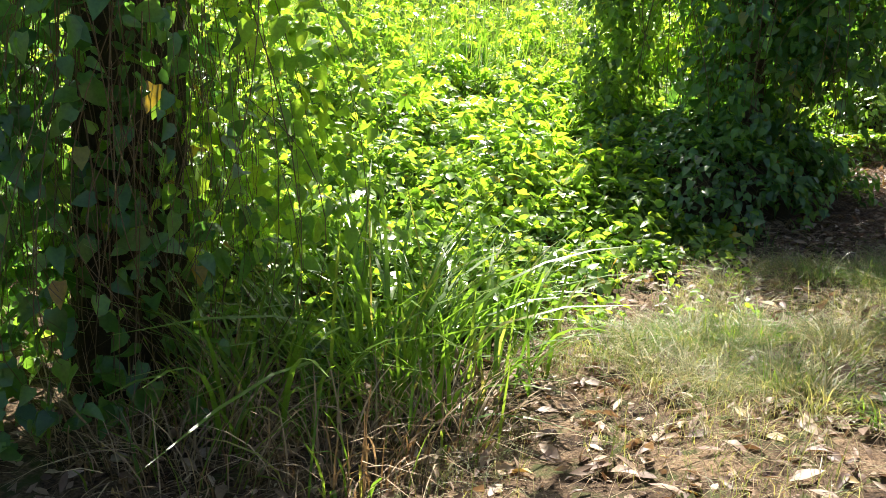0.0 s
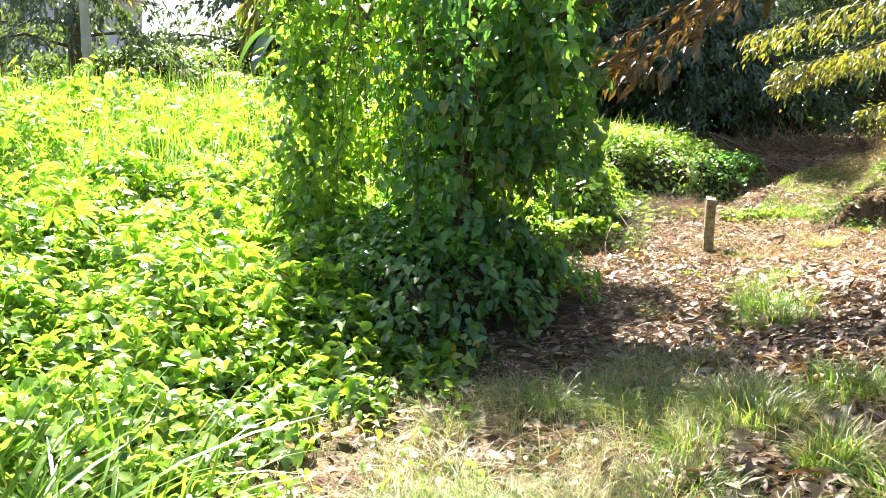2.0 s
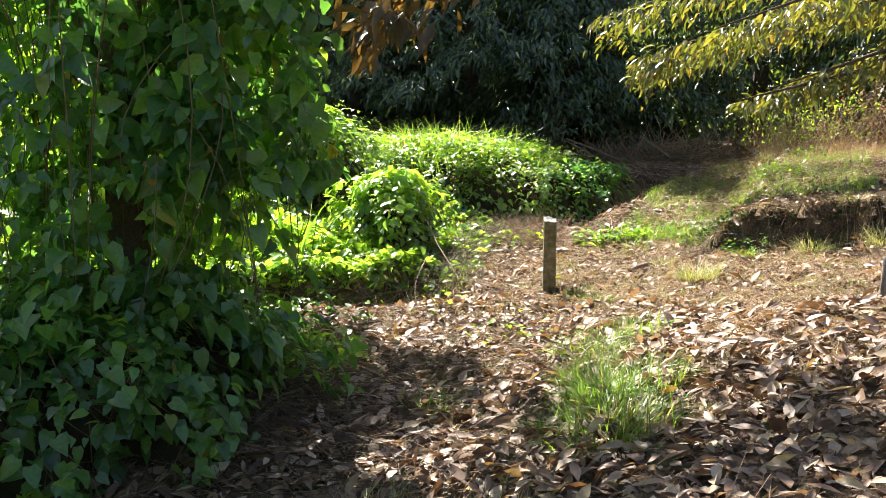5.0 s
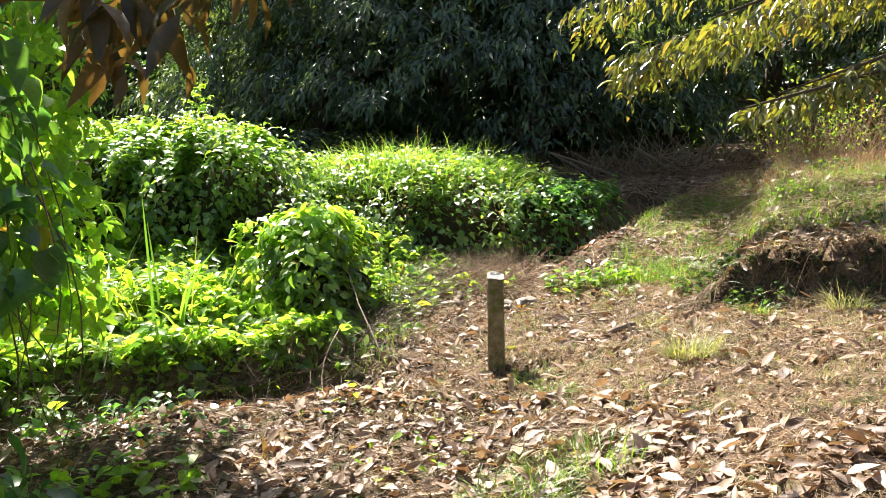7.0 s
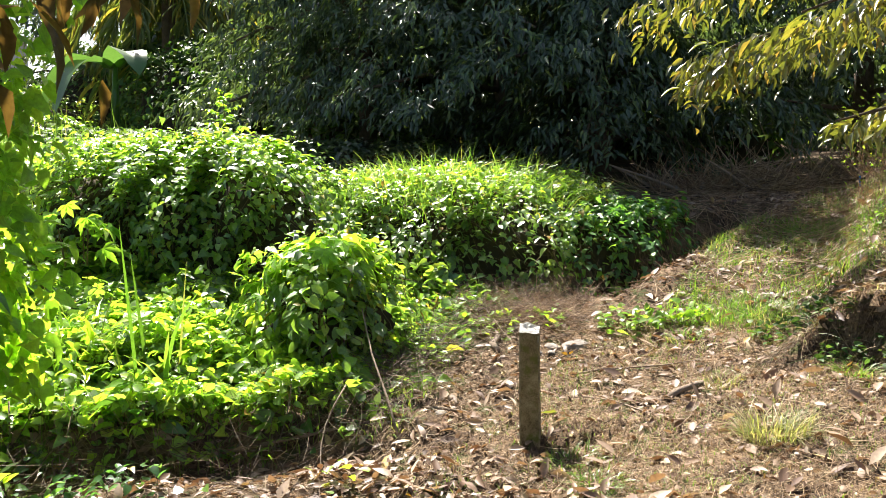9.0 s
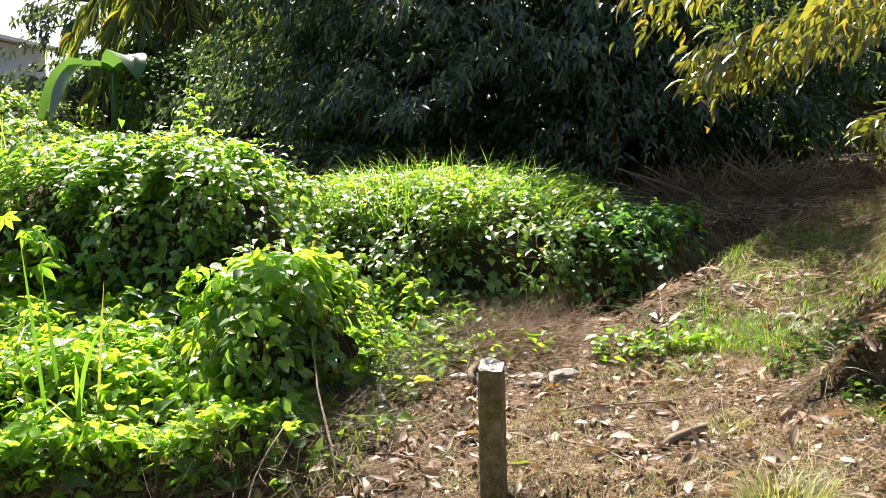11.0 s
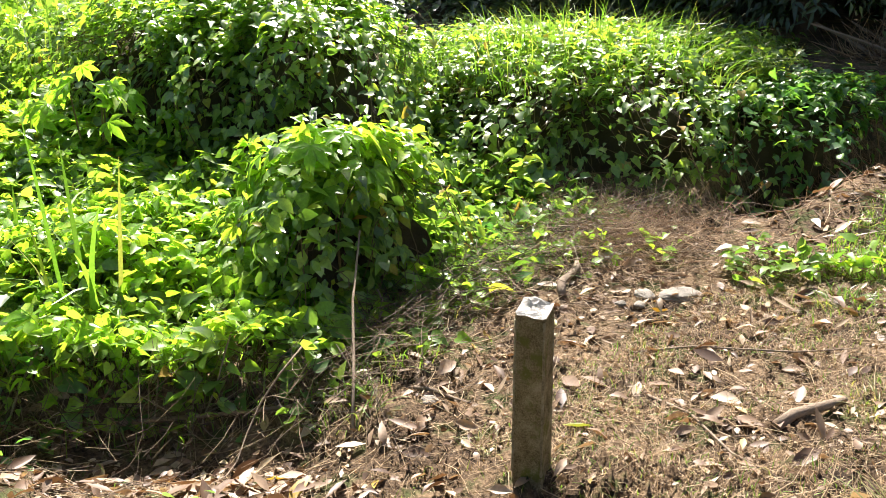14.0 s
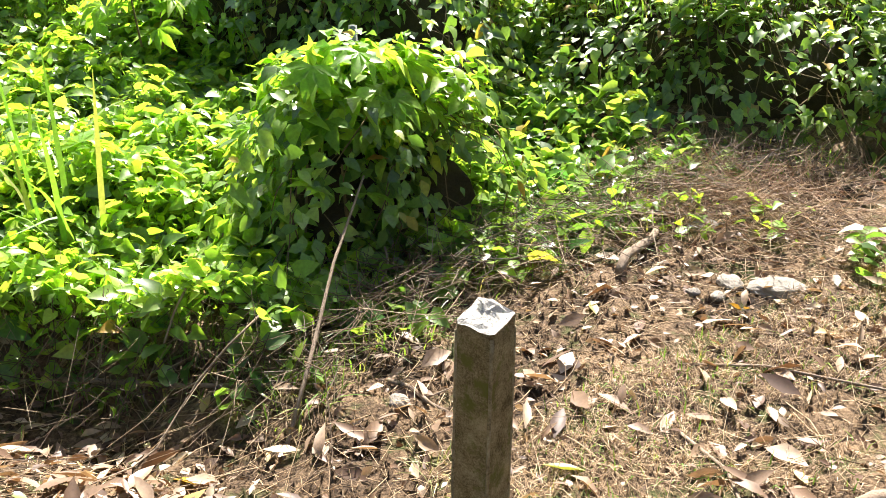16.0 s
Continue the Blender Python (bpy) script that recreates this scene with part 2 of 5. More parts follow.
def unit(v):
    return v / np.maximum(np.linalg.norm(v, axis=-1, keepdims=True), 1e-9)


def leaves(name, template, places, normals, ways, sizes, curl=0.25, widen=None):
    """One mesh of many leaves: at each place a leaf that faces along its normal and points along its way."""
    tv, tf = template
    n = len(places)
    z = unit(normals)
    y = unit(ways - (ways * z).sum(1, keepdims=True) * z)
    x = np.cross(y, z)
    t = np.repeat(tv[None], n, 0)
    c = RNG.normal(0, curl, n)[:, None]
    t[:, :, 2] = t[:, :, 2] * RNG.uniform(0.3, 1.9, n)[:, None] - np.abs(c) * t[:, :, 1] ** 2 * 0.8 + RNG.normal(0, 0.1, n)[:, None] * t[:, :, 0]
    if widen is not None:
        t[:, :, 0] *= widen[:, None]
    t *= sizes[:, None, None]
    v = places[:, None] + t[..., :1] * x[:, None] + t[..., 1:2] * y[:, None] + t[..., 2:] * z[:, None]
    off = (np.arange(n) * len(tv))[:, None, None]
    me = fast_mesh(name, v.reshape(-1, 3), [(f[None] + off).reshape(-1, f.shape[1]) for f in tf])
    me.polygons.foreach_set("use_smooth", np.ones(len(me.polygons), bool))
    return me


def blades(name, roots, ways, lengths, widths, bend, segs=4, up=1.0):
    """Grass: tapering strips that start upwards and bow along their way."""
    n = len(roots)
    s = np.linspace(0, 1, segs + 1)
    side = unit(np.c_[-ways[:, 1], ways[:, 0], np.zeros(n)] + RNG.normal(0, 0.25, (n, 3)))
    b = bend[:, None]
    rise = (s - 0.5 * np.minimum(b, 1.6) * s**2) * up
    out = 0.12 * s + 0.75 * b * s**2
    spine = roots[:, None] + lengths[:, None, None] * (out[..., None] * ways[:, None] + rise[..., None] * np.array([0, 0, 1.0]))
    w = widths[:, None, None] * np.array([0.75, 1, 0.9, 0.6, 0.06])[np.linspace(0, 4, segs + 1).round().astype(int)][None, :, None] * side[:, None]
    v = np.stack([spine - w, spine + w], 2).reshape(n, -1, 3)
    f = np.array([(2 * k, 2 * k + 1, 2 * k + 3, 2 * k + 2) for k in range(segs)])
    off = (np.arange(n) * 2 * (segs + 1))[:, None, None]
    return fast_mesh(name, v.reshape(-1, 3), [(f[None] + off).reshape(-1, 4)])


def rods(name, starts, ends, radii, sag=0.0, segs=3):
    """Thin three-sided stems from starts to ends, bowed a little."""
    n = len(starts)
    s = np.linspace(0, 1, segs + 1)
    bow = RNG.normal(0, 1, (n, 3)) * sag
    bow[:, 2] -= abs(sag)
    spine = starts[:, None] + s[None, :, None] * (ends - starts)[:, None] + (4 * s * (1 - s))[None, :, None] * bow[:, None]
    d = unit(ends - starts)
    a = unit(np.cross(d, np.array([0.3, 0.2, 1.0]) + RNG.normal(0, 0.2, (n, 3))))
    b = np.cross(d, a)
    taper = (1 - 0.5 * s)[None, :, None] * radii[:, None, None]
    rings = [spine + taper * (math.cos(k * 2.094) * a[:, None] + math.sin(k * 2.094) * b[:, None]) for k in range(3)]
    v = np.stack(rings, 2).reshape(n, -1, 3)
    f = np.array([(3 * k + j, 3 * k + (j + 1) % 3, 3 * k + 3 + (j + 1) % 3, 3 * k + 3 + j) for k in range(segs) for j in range(3)])
    off = (np.arange(n) * 3 * (segs + 1))[:, None, None]
    return fast_mesh(name, v.reshape(-1, 3), [(f[None] + off).reshape(-1, 4)])


def limb(points, radii, sides=8, rough=0.06):
    """Tapered round limb along points."""
    pts = [Vector(p) for p in points]
    bm = bmesh.new()
    rings = []
    for i, (p, r) in enumerate(zip(pts, radii)):
        d = (pts[min(i + 1, len(pts) - 1)] - pts[max(i - 1, 0)]).normalized()
        a = d.cross(Vector((0.31, 0.17, 1.0) if abs(d.z) < 0.9 else (1, 0.2, 0))).normalized()
        b = d.cross(a)
        rings.append([bm.verts.new(p + r * (1 + rough * noise.noise(Vector((k * 1.7, i * 0.9, p.x)))) * (math.cos(k * math.tau / sides) * a + math.sin(k * math.tau / sides) * b)) for k in range(sides)])
    for lo, hi in zip(rings, rings[1:]):
        for k in range(sides):
            bm.faces.new((lo[k], lo[(k + 1) % sides], hi[(k + 1) % sides], hi[k]))
    bm.faces.new(rings[0][::-1])
    bm.faces.new(rings[-1])
    return bm


# ---- ground ----
def soft(v, k=0.25):
    return k * np.logaddexp(0, v / k)


def smooth(a, b, v):
    s = np.clip((v - a) / (b - a), 0, 1)
    return s * s * (3 - 2 * s)


def wave(x, y, f, seed=0.0):
    """Smooth rolling unevenness, about -1 to 1."""
    return (np.sin(f * x * 1.3 + seed) * np.cos(f * y * 1.1 - seed * 1.7) + 0.6 * np.sin(f * (x * 2.3 + y * 1.9) + seed * 2.1) + 0.4 * np.cos(f * (x * 3.1 - y * 4.3) + seed)) / 2


YS = np.array([-60, -14, -9.5, -7.2, -4.8, -2.8, 0, 1.3, 2.4, 3.4, 6.4, 10, 16, 60])
ZS = np.array([-1.1, -0.78, -0.66, -0.56, -0.38, -0.3, 0.0, 0.1, 0.2, 0.42, 0.95, 1.25, 1.6, 2.0])


def cover_edge(y):
    """The line along which the creeping vines end beside the path."""
    return np.interp(y, [-12, -9.5, -8, -6.3, -5.4, -4.8, -4.0, -2.2, -1.3, -0.9, -0.12, 0.6, 1.5, 2.3, 3.2, 5, 9], [-1.4, -0.9, -0.35, -0.75, -0.45, -0.5, -1.3, -2.6, -2.5, -1.9, -1.05, -1.25, -1.3, -1.35, -0.95, -1.0, -1.3])


def ground_z(x, y):
    """Height of the ground: a shallow gully along the path, rising to both sides, with a low bank past the post."""
    x, y = np.asarray(x, float), np.asarray(y, float)
    base = sum(np.interp(y + o, YS, ZS) for o in (-0.7, -0.35, 0, 0.35, 0.7)) / 5
    slope = np.interp(y, [-9, -5, -2.5, 0, 2, 6], [0.22, 0.24, 0.24, 0.15, 0.12, 0.05])
    right = slope * (soft(x - 0.25) - soft(x - 3.6, 0.6))
    left = 0.13 * (soft(-x - 1.2, 0.5) - soft(-x - 9, 1.0))
    bank = 0.34 * smooth(1.34, 1.43, y + 0.1 * np.sin(2.3 * x) + 0.05 * np.sin(7.1 * x + 1)) * smooth(0.95, 1.5, x) * (1 - smooth(3.5, 10.0, y))
    hole = -0.13 * np.exp(-((x - 0.14) ** 2 + (y + 0.11) ** 2) / 0.011) - 0.1 * np.exp(-((x - 0.31) ** 2 + (y + 0.03) ** 2) / 0.009) + 0.04 * np.exp(-((x - 0.34) ** 2 + (y - 0.2) ** 2) / 0.02) - 0.14 * np.exp(-((x - 2.22) ** 2 / 0.03 + (y - 1.22) ** 2 / 0.02)) - 0.22 * np.exp(-((x - 0.42) ** 2 / 0.04 + (y + 4.72) ** 2 / 0.015))
    along, across = (x + 0.72) * 0.3 + (y - 3.3) * 0.954, (x + 0.72) * 0.954 - (y - 3.3) * 0.3
    gully = (-0.42 * np.exp(-((across + 0.04 * np.sin(4 * along)) / 0.29) ** 4) + 0.05 * np.exp(-(((across - 0.45) / 0.18) ** 2))) * smooth(-0.45, 0.15, along) * (1 - smooth(2.0, 3.4, along))
    past = x - cover_edge(y)
    dug = -0.2 * smooth(-0.1, 0.06, past) * (1 - smooth(0.35, 1.1, past)) * smooth(-2.6, -1.4, y) * (1 - smooth(-0.7, 0.0, y))
    debris = 0.22 * np.exp(-((x + 0.75) ** 2 / 0.35 + (y + 3.5) ** 2 / 0.6))
    ledge = 0.08 * (wave(x, y, 11, 0.7) + 0.3 * wave(x, y, 23, 2.7)) * np.exp(-(((y - 1.38) / 0.22) ** 2)) * smooth(0.9, 1.6, x) * (1 - smooth(4, 6, x))
    near = np.exp(-(x**2 + (y + 2) ** 2) / 90)
    lumps = near * (0.025 * wave(x, y, 3.1) + 0.012 * wave(x, y, 9.0, 1.3)) + (1 - near) * 0.12 * wave(x, y, 0.35, 2.0)
    return base + right + left + bank + hole + gully + debris + dug + ledge + lumps


def axis(dense_lo, dense_hi, step, reach, grow=1.22):
    out, s, v = [], step, dense_hi
    while v < reach:
        s *= grow
        v += s
        out.append(v)
    lo, s, v = [], step, dense_lo
    while v > -reach:
        s *= grow
        v -= s
        lo.append(v)
    return np.array(lo[::-1] + list(np.arange(dense_lo, dense_hi, step)) + [dense_hi] + out)


gx, gy = axis(-2.2, 4.5, 0.045, 900), axis(-12.5, 4.5, 0.045, 900)
GX, GY = np.meshgrid(gx, gy)
fine = np.exp(-((GX - 1) ** 2 / 18 + (GY + 3) ** 2 / 60))
GZ = ground_z(GX, GY) + fine * RNG.normal(0, 0.011, GX.shape)
idx = np.arange(GX.size).reshape(GX.shape)
gm = fast_mesh("ground", np.c_[GX.ravel(), GY.ravel(), GZ.ravel()], [np.stack([idx[:-1, :-1], idx[:-1, 1:], idx[1:, 1:], idx[1:, :-1]], -1).reshape(-1, 4)])
ground = tagged(part("ground", gm, SOIL, smooth=True), "brown earth path and slope with mossy patches", "ground", kind="structure")


def on_ground(x, y, lift=0.0):
    return np.c_[x, y, ground_z(x, y) + lift]


def slope_normal(x, y):
    e = 0.03
    return unit(np.c_[(ground_z(x - e, y) - ground_z(x + e, y)) / (2 * e), (ground_z(x, y - e) - ground_z(x, y + e)) / (2 * e), np.ones(len(x))])


def ring_ways(n, tilt=0.0):
    a = RNG.uniform(0, math.tau, n)
    return np.c_[np.cos(a), np.sin(a), np.full(n, tilt)]


def cover_top(x, y):
    """Height of the creeping cover above the ground."""
    d = cover_edge(y) - x
    h = 0.10 + 0.24 * smooth(0, 1.3, d) + 0.22 * smooth(2.5, 6, d)
    hump = np.maximum(wave(x, y, 1.25, 2.2), 0) ** 1.5 * 0.46 * smooth(0.3, 1.6, d) * (1 - 0.75 * np.exp(-((x + 2.6) ** 2 + (y - 0.2) ** 2) / 3.0))
    h = h * (1 - 0.6 * smooth(-2.0, -1.0, y) * (1 - smooth(1.6, 3.0, y)) * (1 - smooth(4.2, 6.0, -x)))
    h = h + 0.09 * np.exp(-(((d - 0.15) / 0.3) ** 2)) * smooth(-2.6, -1.4, y) * (1 - smooth(0.0, 0.8, y))
    return np.maximum(h * (1 + 0.55 * wave(x, y, 1.9, 0.4)) + 0.07 * wave(x, y, 5, 0.9) + hump, 0.05)


# ---- creeping vine field ----
def vine_field(name, label, n, x0, x1, y0, y1, size, material, lift=(0.55, 1.05), template=None):
    x, y = RNG.uniform(x0, x1, n * 2), RNG.uniform(y0, y1, n * 2)
    ok = (x < cover_edge(y) + 0.17 * wave(x, y, 4.5, 3.3) + RNG.normal(0, 0.13, n * 2)) & (RNG.uniform(-1.5, 0.35, n * 2) < wave(x, y, 6.5, size * 40) + 0.6 * wave(x, y, 13, 1.1))
    x, y = x[ok][:n], y[ok][:n]
    h = cover_top(x, y) * RNG.uniform(*lift, len(x)) + 0.02
    p = on_ground(x, y, h)
    nrm = np.c_[RNG.normal(0, 0.75, len(x)), RNG.normal(0, 0.75, len(x)), np.ones(len(x))]
    me = leaves(name, template or heart_leaf(), p, nrm, ring_ways(len(x), -0.2), RNG.uniform(0.45, 1.0, len(x)) ** 1.5 * 1.6 * size, 0.3)
    return tagged(part(name, me, material, kind="stuff"), label, "vines")


vine_field("creeping_vines", "bright green creeping vines with heart-shaped leaves on the ground", 32000, -6.0, -0.2, -9.5, 2.6, 0.08, VINE, (0.35, 1.12))
# Under layer in the shade-coloured green, to deepen the gaps between upper leaves.
vine_field("low_creeping_vines", "lower leaves of the creeping vine carpet with shade in their colour", 14000, -6.0, -0.3, -9.5, 2.6, 0.08, VINE_DARK, (0.05, 0.6))
vine_field("far_creeping_vines", "sunlit vine carpet spread across the open field", 20000, -16.0, -6.0, -9.5, 2.4, 0.13, VINE, (0.3, 1.1), plain_leaf())
vine_field("back_creeping_vines", "vine carpet running on past the near tree", 9000, -16.0, -1.2, -17.0, -9.4, 0.13, VINE, (0.3, 1.1), plain_leaf())
vine_field("young_vine_shoots", "yellow-green young shoots standing above the vine carpet", 7000, -7.5, -0.3, -9.0, 1.5, 0.07, YOUNG, (0.95, 1.45))
vine_field("long_leaved_creepers", "narrow-leaved creepers mixed into the vine carpet", 2200, -7.0, -0.4, -9.0, 2.0, 0.1, VINE, (0.7, 1.2), lance_leaf(0.2))
vine_field("three_leaved_creepers", "broad three-part leaves of the creeping vine", 7000, -5.5, -0.4, -9.0, 1.6, 0.1, VINE, (0.7, 1.2), three_leaf())
vine_field("palm_leaved_creepers", "finger-leaved creepers in the sunlit field", 1500, -9.0, -1.0, -6.0, 1.0, 0.13, YOUNG, (0.95, 1.5), palmate_leaf())


vine_field("bright_vine_tops", "sunlit yellow-green leaves along the top of the bank", 2600, -3.6, -1.2, -1.9, 0.3, 0.055, YOUNG, (0.9, 1.4))


# ---- vine mounds ----
def mound(name, label, cx, cy, rx, ry, top, n, size, material=VINE, shoots=0, group="vine mounds", power=2.6, ragged=0.12, shape=None):
    """A hump of older growth overgrown with vines: a core coloured as inner shade, leaves hanging over it."""
    gz = float(ground_z(cx, cy))
    t = thing(name, label, "vines", group, (cx, cy, gz))
    hgt = top - gz

    def surface(a, k):
        """Place and outward way at angle a, at share k of the way from the rim (0) to the crown (1)."""
        e = k * math.pi / 2
        r, z = np.cos(e) ** (2 / power), np.sin(e) ** (2 / power)
        w = 1 + ragged * (np.sin(3 * a + cx) + 0.7 * np.sin(7 * a + 5 * k + cy) + 0.6 * np.sin(13 * a - 9 * k))
        p = np.c_[rx * r * np.cos(a) * w, ry * r * np.sin(a) * w, hgt * z * (0.75 + 0.25 * w)]
        o = unit(np.c_[np.cos(a) * np.cos(e) / rx, np.sin(a) * np.cos(e) / ry, np.sin(e) / max(hgt, 0.2)])
        p[:, 2] += (ground_z(cx + p[:, 0], cy + p[:, 1]) - gz) * (1 - z)
        return p, o

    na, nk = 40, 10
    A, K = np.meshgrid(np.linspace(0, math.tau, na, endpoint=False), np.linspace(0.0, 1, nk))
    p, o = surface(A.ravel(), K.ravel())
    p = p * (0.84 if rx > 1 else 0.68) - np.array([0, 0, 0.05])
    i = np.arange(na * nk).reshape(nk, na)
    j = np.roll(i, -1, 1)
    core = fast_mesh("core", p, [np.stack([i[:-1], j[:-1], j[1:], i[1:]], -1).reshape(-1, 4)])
    # Solid dark filling that paints the shade seen between the leaves.
    part("core", core, SHADED_WOOD, t, "dark filling of tangled stems, coloured as inner shade", True)
    a, k = RNG.uniform(0, math.tau, n), RNG.uniform(0, 1, n) ** 0.8
    p, o = surface(a, k)
    p += o * ((RNG.normal(0.0, 0.05, n) + 0.07 * np.sin(9 * a + 7 * k) * np.sin(15 * k - 4 * a)) * (0.6 + hgt))[:, None]
    nrm = o + np.array([0, 0, 0.85]) + RNG.normal(0, 0.55, (n, 3))
    way = np.c_[o[:, :2] * 0.7, -np.abs(RNG.normal(0.5, 0.35, n))] + RNG.normal(0, 0.6, (n, 3))
    part("foliage", leaves("foliage", shape or heart_leaf(), p, nrm, way, RNG.uniform(0.4, 1.2, n) * size, 0.3), material, t, kind="stuff")
    m = n // 22
    a, k = RNG.uniform(0, math.tau, m), RNG.uniform(0.05, 0.75, m)
    p, o = surface(a, k)
    q, _ = surface(a + RNG.normal(0, 0.15, m), np.clip(k - RNG.uniform(0.1, 0.4, m), 0, 1))
    part("stem_tangle", rods("stem_tangle", p * 0.97, q * 0.99, np.full(m, 0.0035), 0.05), STEM, t, "thin brown trailing stems", kind="stuff")
    if shoots:
        a, k = RNG.uniform(0, math.tau, shoots), RNG.uniform(0.45, 1, shoots)
        p, o = surface(a, k)
        p += np.c_[np.zeros((shoots, 2)), np.abs(RNG.normal(0.05, 0.05, shoots))]
        part("young_foliage", leaves("young_foliage", heart_leaf(), p, o + np.array([0, 0, 1]) + RNG.normal(0, 0.4, (shoots, 3)), ring_ways(shoots), RNG.uniform(0.6, 1.2, shoots) * size, 0.3), YOUNG, t, "yellow-green young leaves", kind="stuff")
    return t


mound("vine_mound", "broad low mound of dark vine leaves with grass on its crown", -2.95, 4.5, 2.0, 2.15, 1.3, 17000, 0.078, VINE, 2600, power=2.35, ragged=0.13)
mound("vine_mound", "tall rounded bush smothered in bright green vines", -4.3, 2.0, 1.4, 1.2, 1.6, 11500, 0.08, VINE, 4200, ragged=0.24)
mound("bush", "dark leafy bush behind the vine mounds", -5.9, 6.9, 1.6, 1.3, 1.75, 4200, 0.12, DARK_TREE, 0, "bushes", 2.3, 0.2, plain_leaf(0.34))
mound("bush", "dark leafy bush behind the vine mounds", -8.4, 6.6, 1.7, 1.4, 1.9, 4200, 0.13, DARK_TREE, 0, "bushes", 2.3, 0.2, plain_leaf(0.34))
mound("bush", "dark leafy bush behind the vine mounds", -11.2, 6.2, 1.8, 1.5, 2.1, 4000, 0.14, BUSH, 0, "bushes", 2.3, 0.2, plain_leaf(0.34))
mound("vine_mound", "lower vine-covered hump beside the tall bush", -6.2, 2.4, 1.5, 1.4, 1.6, 5000, 0.10, VINE, 900)
# Skirt by the ditch: tree shade is painted in with the darker leaf colour.
mound("vine_mound", "low skirt of vine leaves along the ditch, coloured as shaded", -1.05, 4.6, 0.7, 1.05, 0.98, 2700, 0.08, VINE_DARK, 60, ragged=0.2)
mound("vine_mound", "small bush under vines with broad leaves on top", -1.85, 0.72, 0.46, 0.52, 0.8, 3000, 0.09, VINE, 900, ragged=0.34, shape=lance_leaf(0.28))
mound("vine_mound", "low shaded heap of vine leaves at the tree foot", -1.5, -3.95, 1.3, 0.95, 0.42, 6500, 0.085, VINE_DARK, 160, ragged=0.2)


# ---- vine-hung trees ----
def drape(t, name, cx, cy, r, z0, z1, n, size, material, spread=0.5, squash=1.0, depth=0.3, away=None):
    """Curtain of hanging leaves round an upright axis, wider at its foot and crown."""
    a = RNG.uniform(0, math.tau, 3 * n)
    z = z0 + (z1 - z0) * RNG.uniform(0, 1, 3 * n) ** 1.25
    ok = RNG.uniform(-1.1, 0.5, 3 * n) < np.sin(4 * a + 3.1 * z + cx) * np.cos(5.3 * z - 2 * a) + 0.6 * np.sin(9 * a + 11 * z + cy)
    a, z = a[ok][:n], z[ok][:n]
    n = len(a)
    k = (z - z0) / (z1 - z0)
    rr = r * (1 + spread * np.exp(-k * 7) + 0.35 * smooth(0.55, 1, k)) * (1 + 0.2 * np.sin(3 * a + 2.2 * z + cx) + 0.18 * np.sin(5 * a - 4.3 * z + cy) + 0.15 * np.sin(9 * a + 8 * z))
    rr *= 1 - depth * RNG.uniform(0, 1, n) ** 2
    p = np.c_[cx + rr * np.cos(a), cy + squash * rr * np.sin(a), z]
    o = np.c_[np.cos(a), np.sin(a), np.full(n, 0.9)] + RNG.normal(0, 0.7, (n, 3))
    way = np.c_[0.3 * np.cos(a), 0.3 * np.sin(a), -0.8 * np.ones(n)] + RNG.normal(0, 0.6, (n, 3))
    return part(name, leaves(name, heart_leaf(), p, o, way, RNG.uniform(0.4, 1.0, n) ** 1.4 * 1.6 * size, 0.3), material, t, kind="stuff")


def hanging_stems(t, cx, cy, r, z0, z1, n, rad=0.004, squash=1.0):
    a, q = RNG.uniform(0, math.tau, n), r * RNG.uniform(0.3, 1.0, n)
    s = np.c_[cx + q * np.cos(a), cy + squash * q * np.sin(a), RNG.uniform(0.5 * (z0 + z1), z1, n)]
    e = s + np.c_[RNG.normal(0, 0.22, (n, 2)), -RNG.uniform(0.5, 1, n) * (s[:, 2] - z0)]
    part("stem_tangle", rods("stem_tangle", s, e, RNG.uniform(0.5, 1.5, n) * rad, 0.2, 8), STEM, t, "brown hanging vine stems", kind="stuff")


tree = thing("vine_covered_tree", "small tree wrapped from crown to foot in hanging vines", "tree", at=(0, 0, 0))
part("trunk", limb([(-1.25, -3.6, -0.5), (-1.2, -3.6, 0.6), (-1.28, -3.55, 1.7), (-1.1, -3.5, 3.0), (-1.0, -3.4, 4.2)], [0.13, 0.11, 0.1, 0.09, 0.06]), BARK, tree, smooth=True)
part("limb", limb([(-1.2, -3.6, 1.3), (-1.8, -3.5, 2.2), (-2.6, -3.5, 2.9)], [0.06, 0.05, 0.03]), BARK, tree, smooth=True)
part("limb", limb([(-1.2, -3.55, 1.5), (-0.6, -3.5, 2.1), (0.2, -3.3, 2.5)], [0.06, 0.045, 0.025]), BARK, tree, smooth=True)
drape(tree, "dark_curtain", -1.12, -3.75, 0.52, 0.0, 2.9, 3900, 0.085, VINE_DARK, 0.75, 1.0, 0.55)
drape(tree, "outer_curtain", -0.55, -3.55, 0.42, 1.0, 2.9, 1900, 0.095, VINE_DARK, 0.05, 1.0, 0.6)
drape(tree, "bright_curtain", -2.75, -3.65, 0.38, 0.45, 3.0, 3600, 0.075, VINE, 0.1, 1.0, 0.6)
drape(tree, "thin_curtain", -2.0, -3.5, 0.45, 0.9, 3.0, 1300, 0.08, YOUNG, 0.0, 1.0, 0.8)
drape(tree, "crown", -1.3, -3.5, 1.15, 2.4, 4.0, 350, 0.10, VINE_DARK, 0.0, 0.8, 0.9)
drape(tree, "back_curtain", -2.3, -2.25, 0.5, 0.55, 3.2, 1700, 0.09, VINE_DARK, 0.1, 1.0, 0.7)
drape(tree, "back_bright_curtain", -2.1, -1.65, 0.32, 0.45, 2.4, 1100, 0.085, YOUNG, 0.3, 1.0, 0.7)
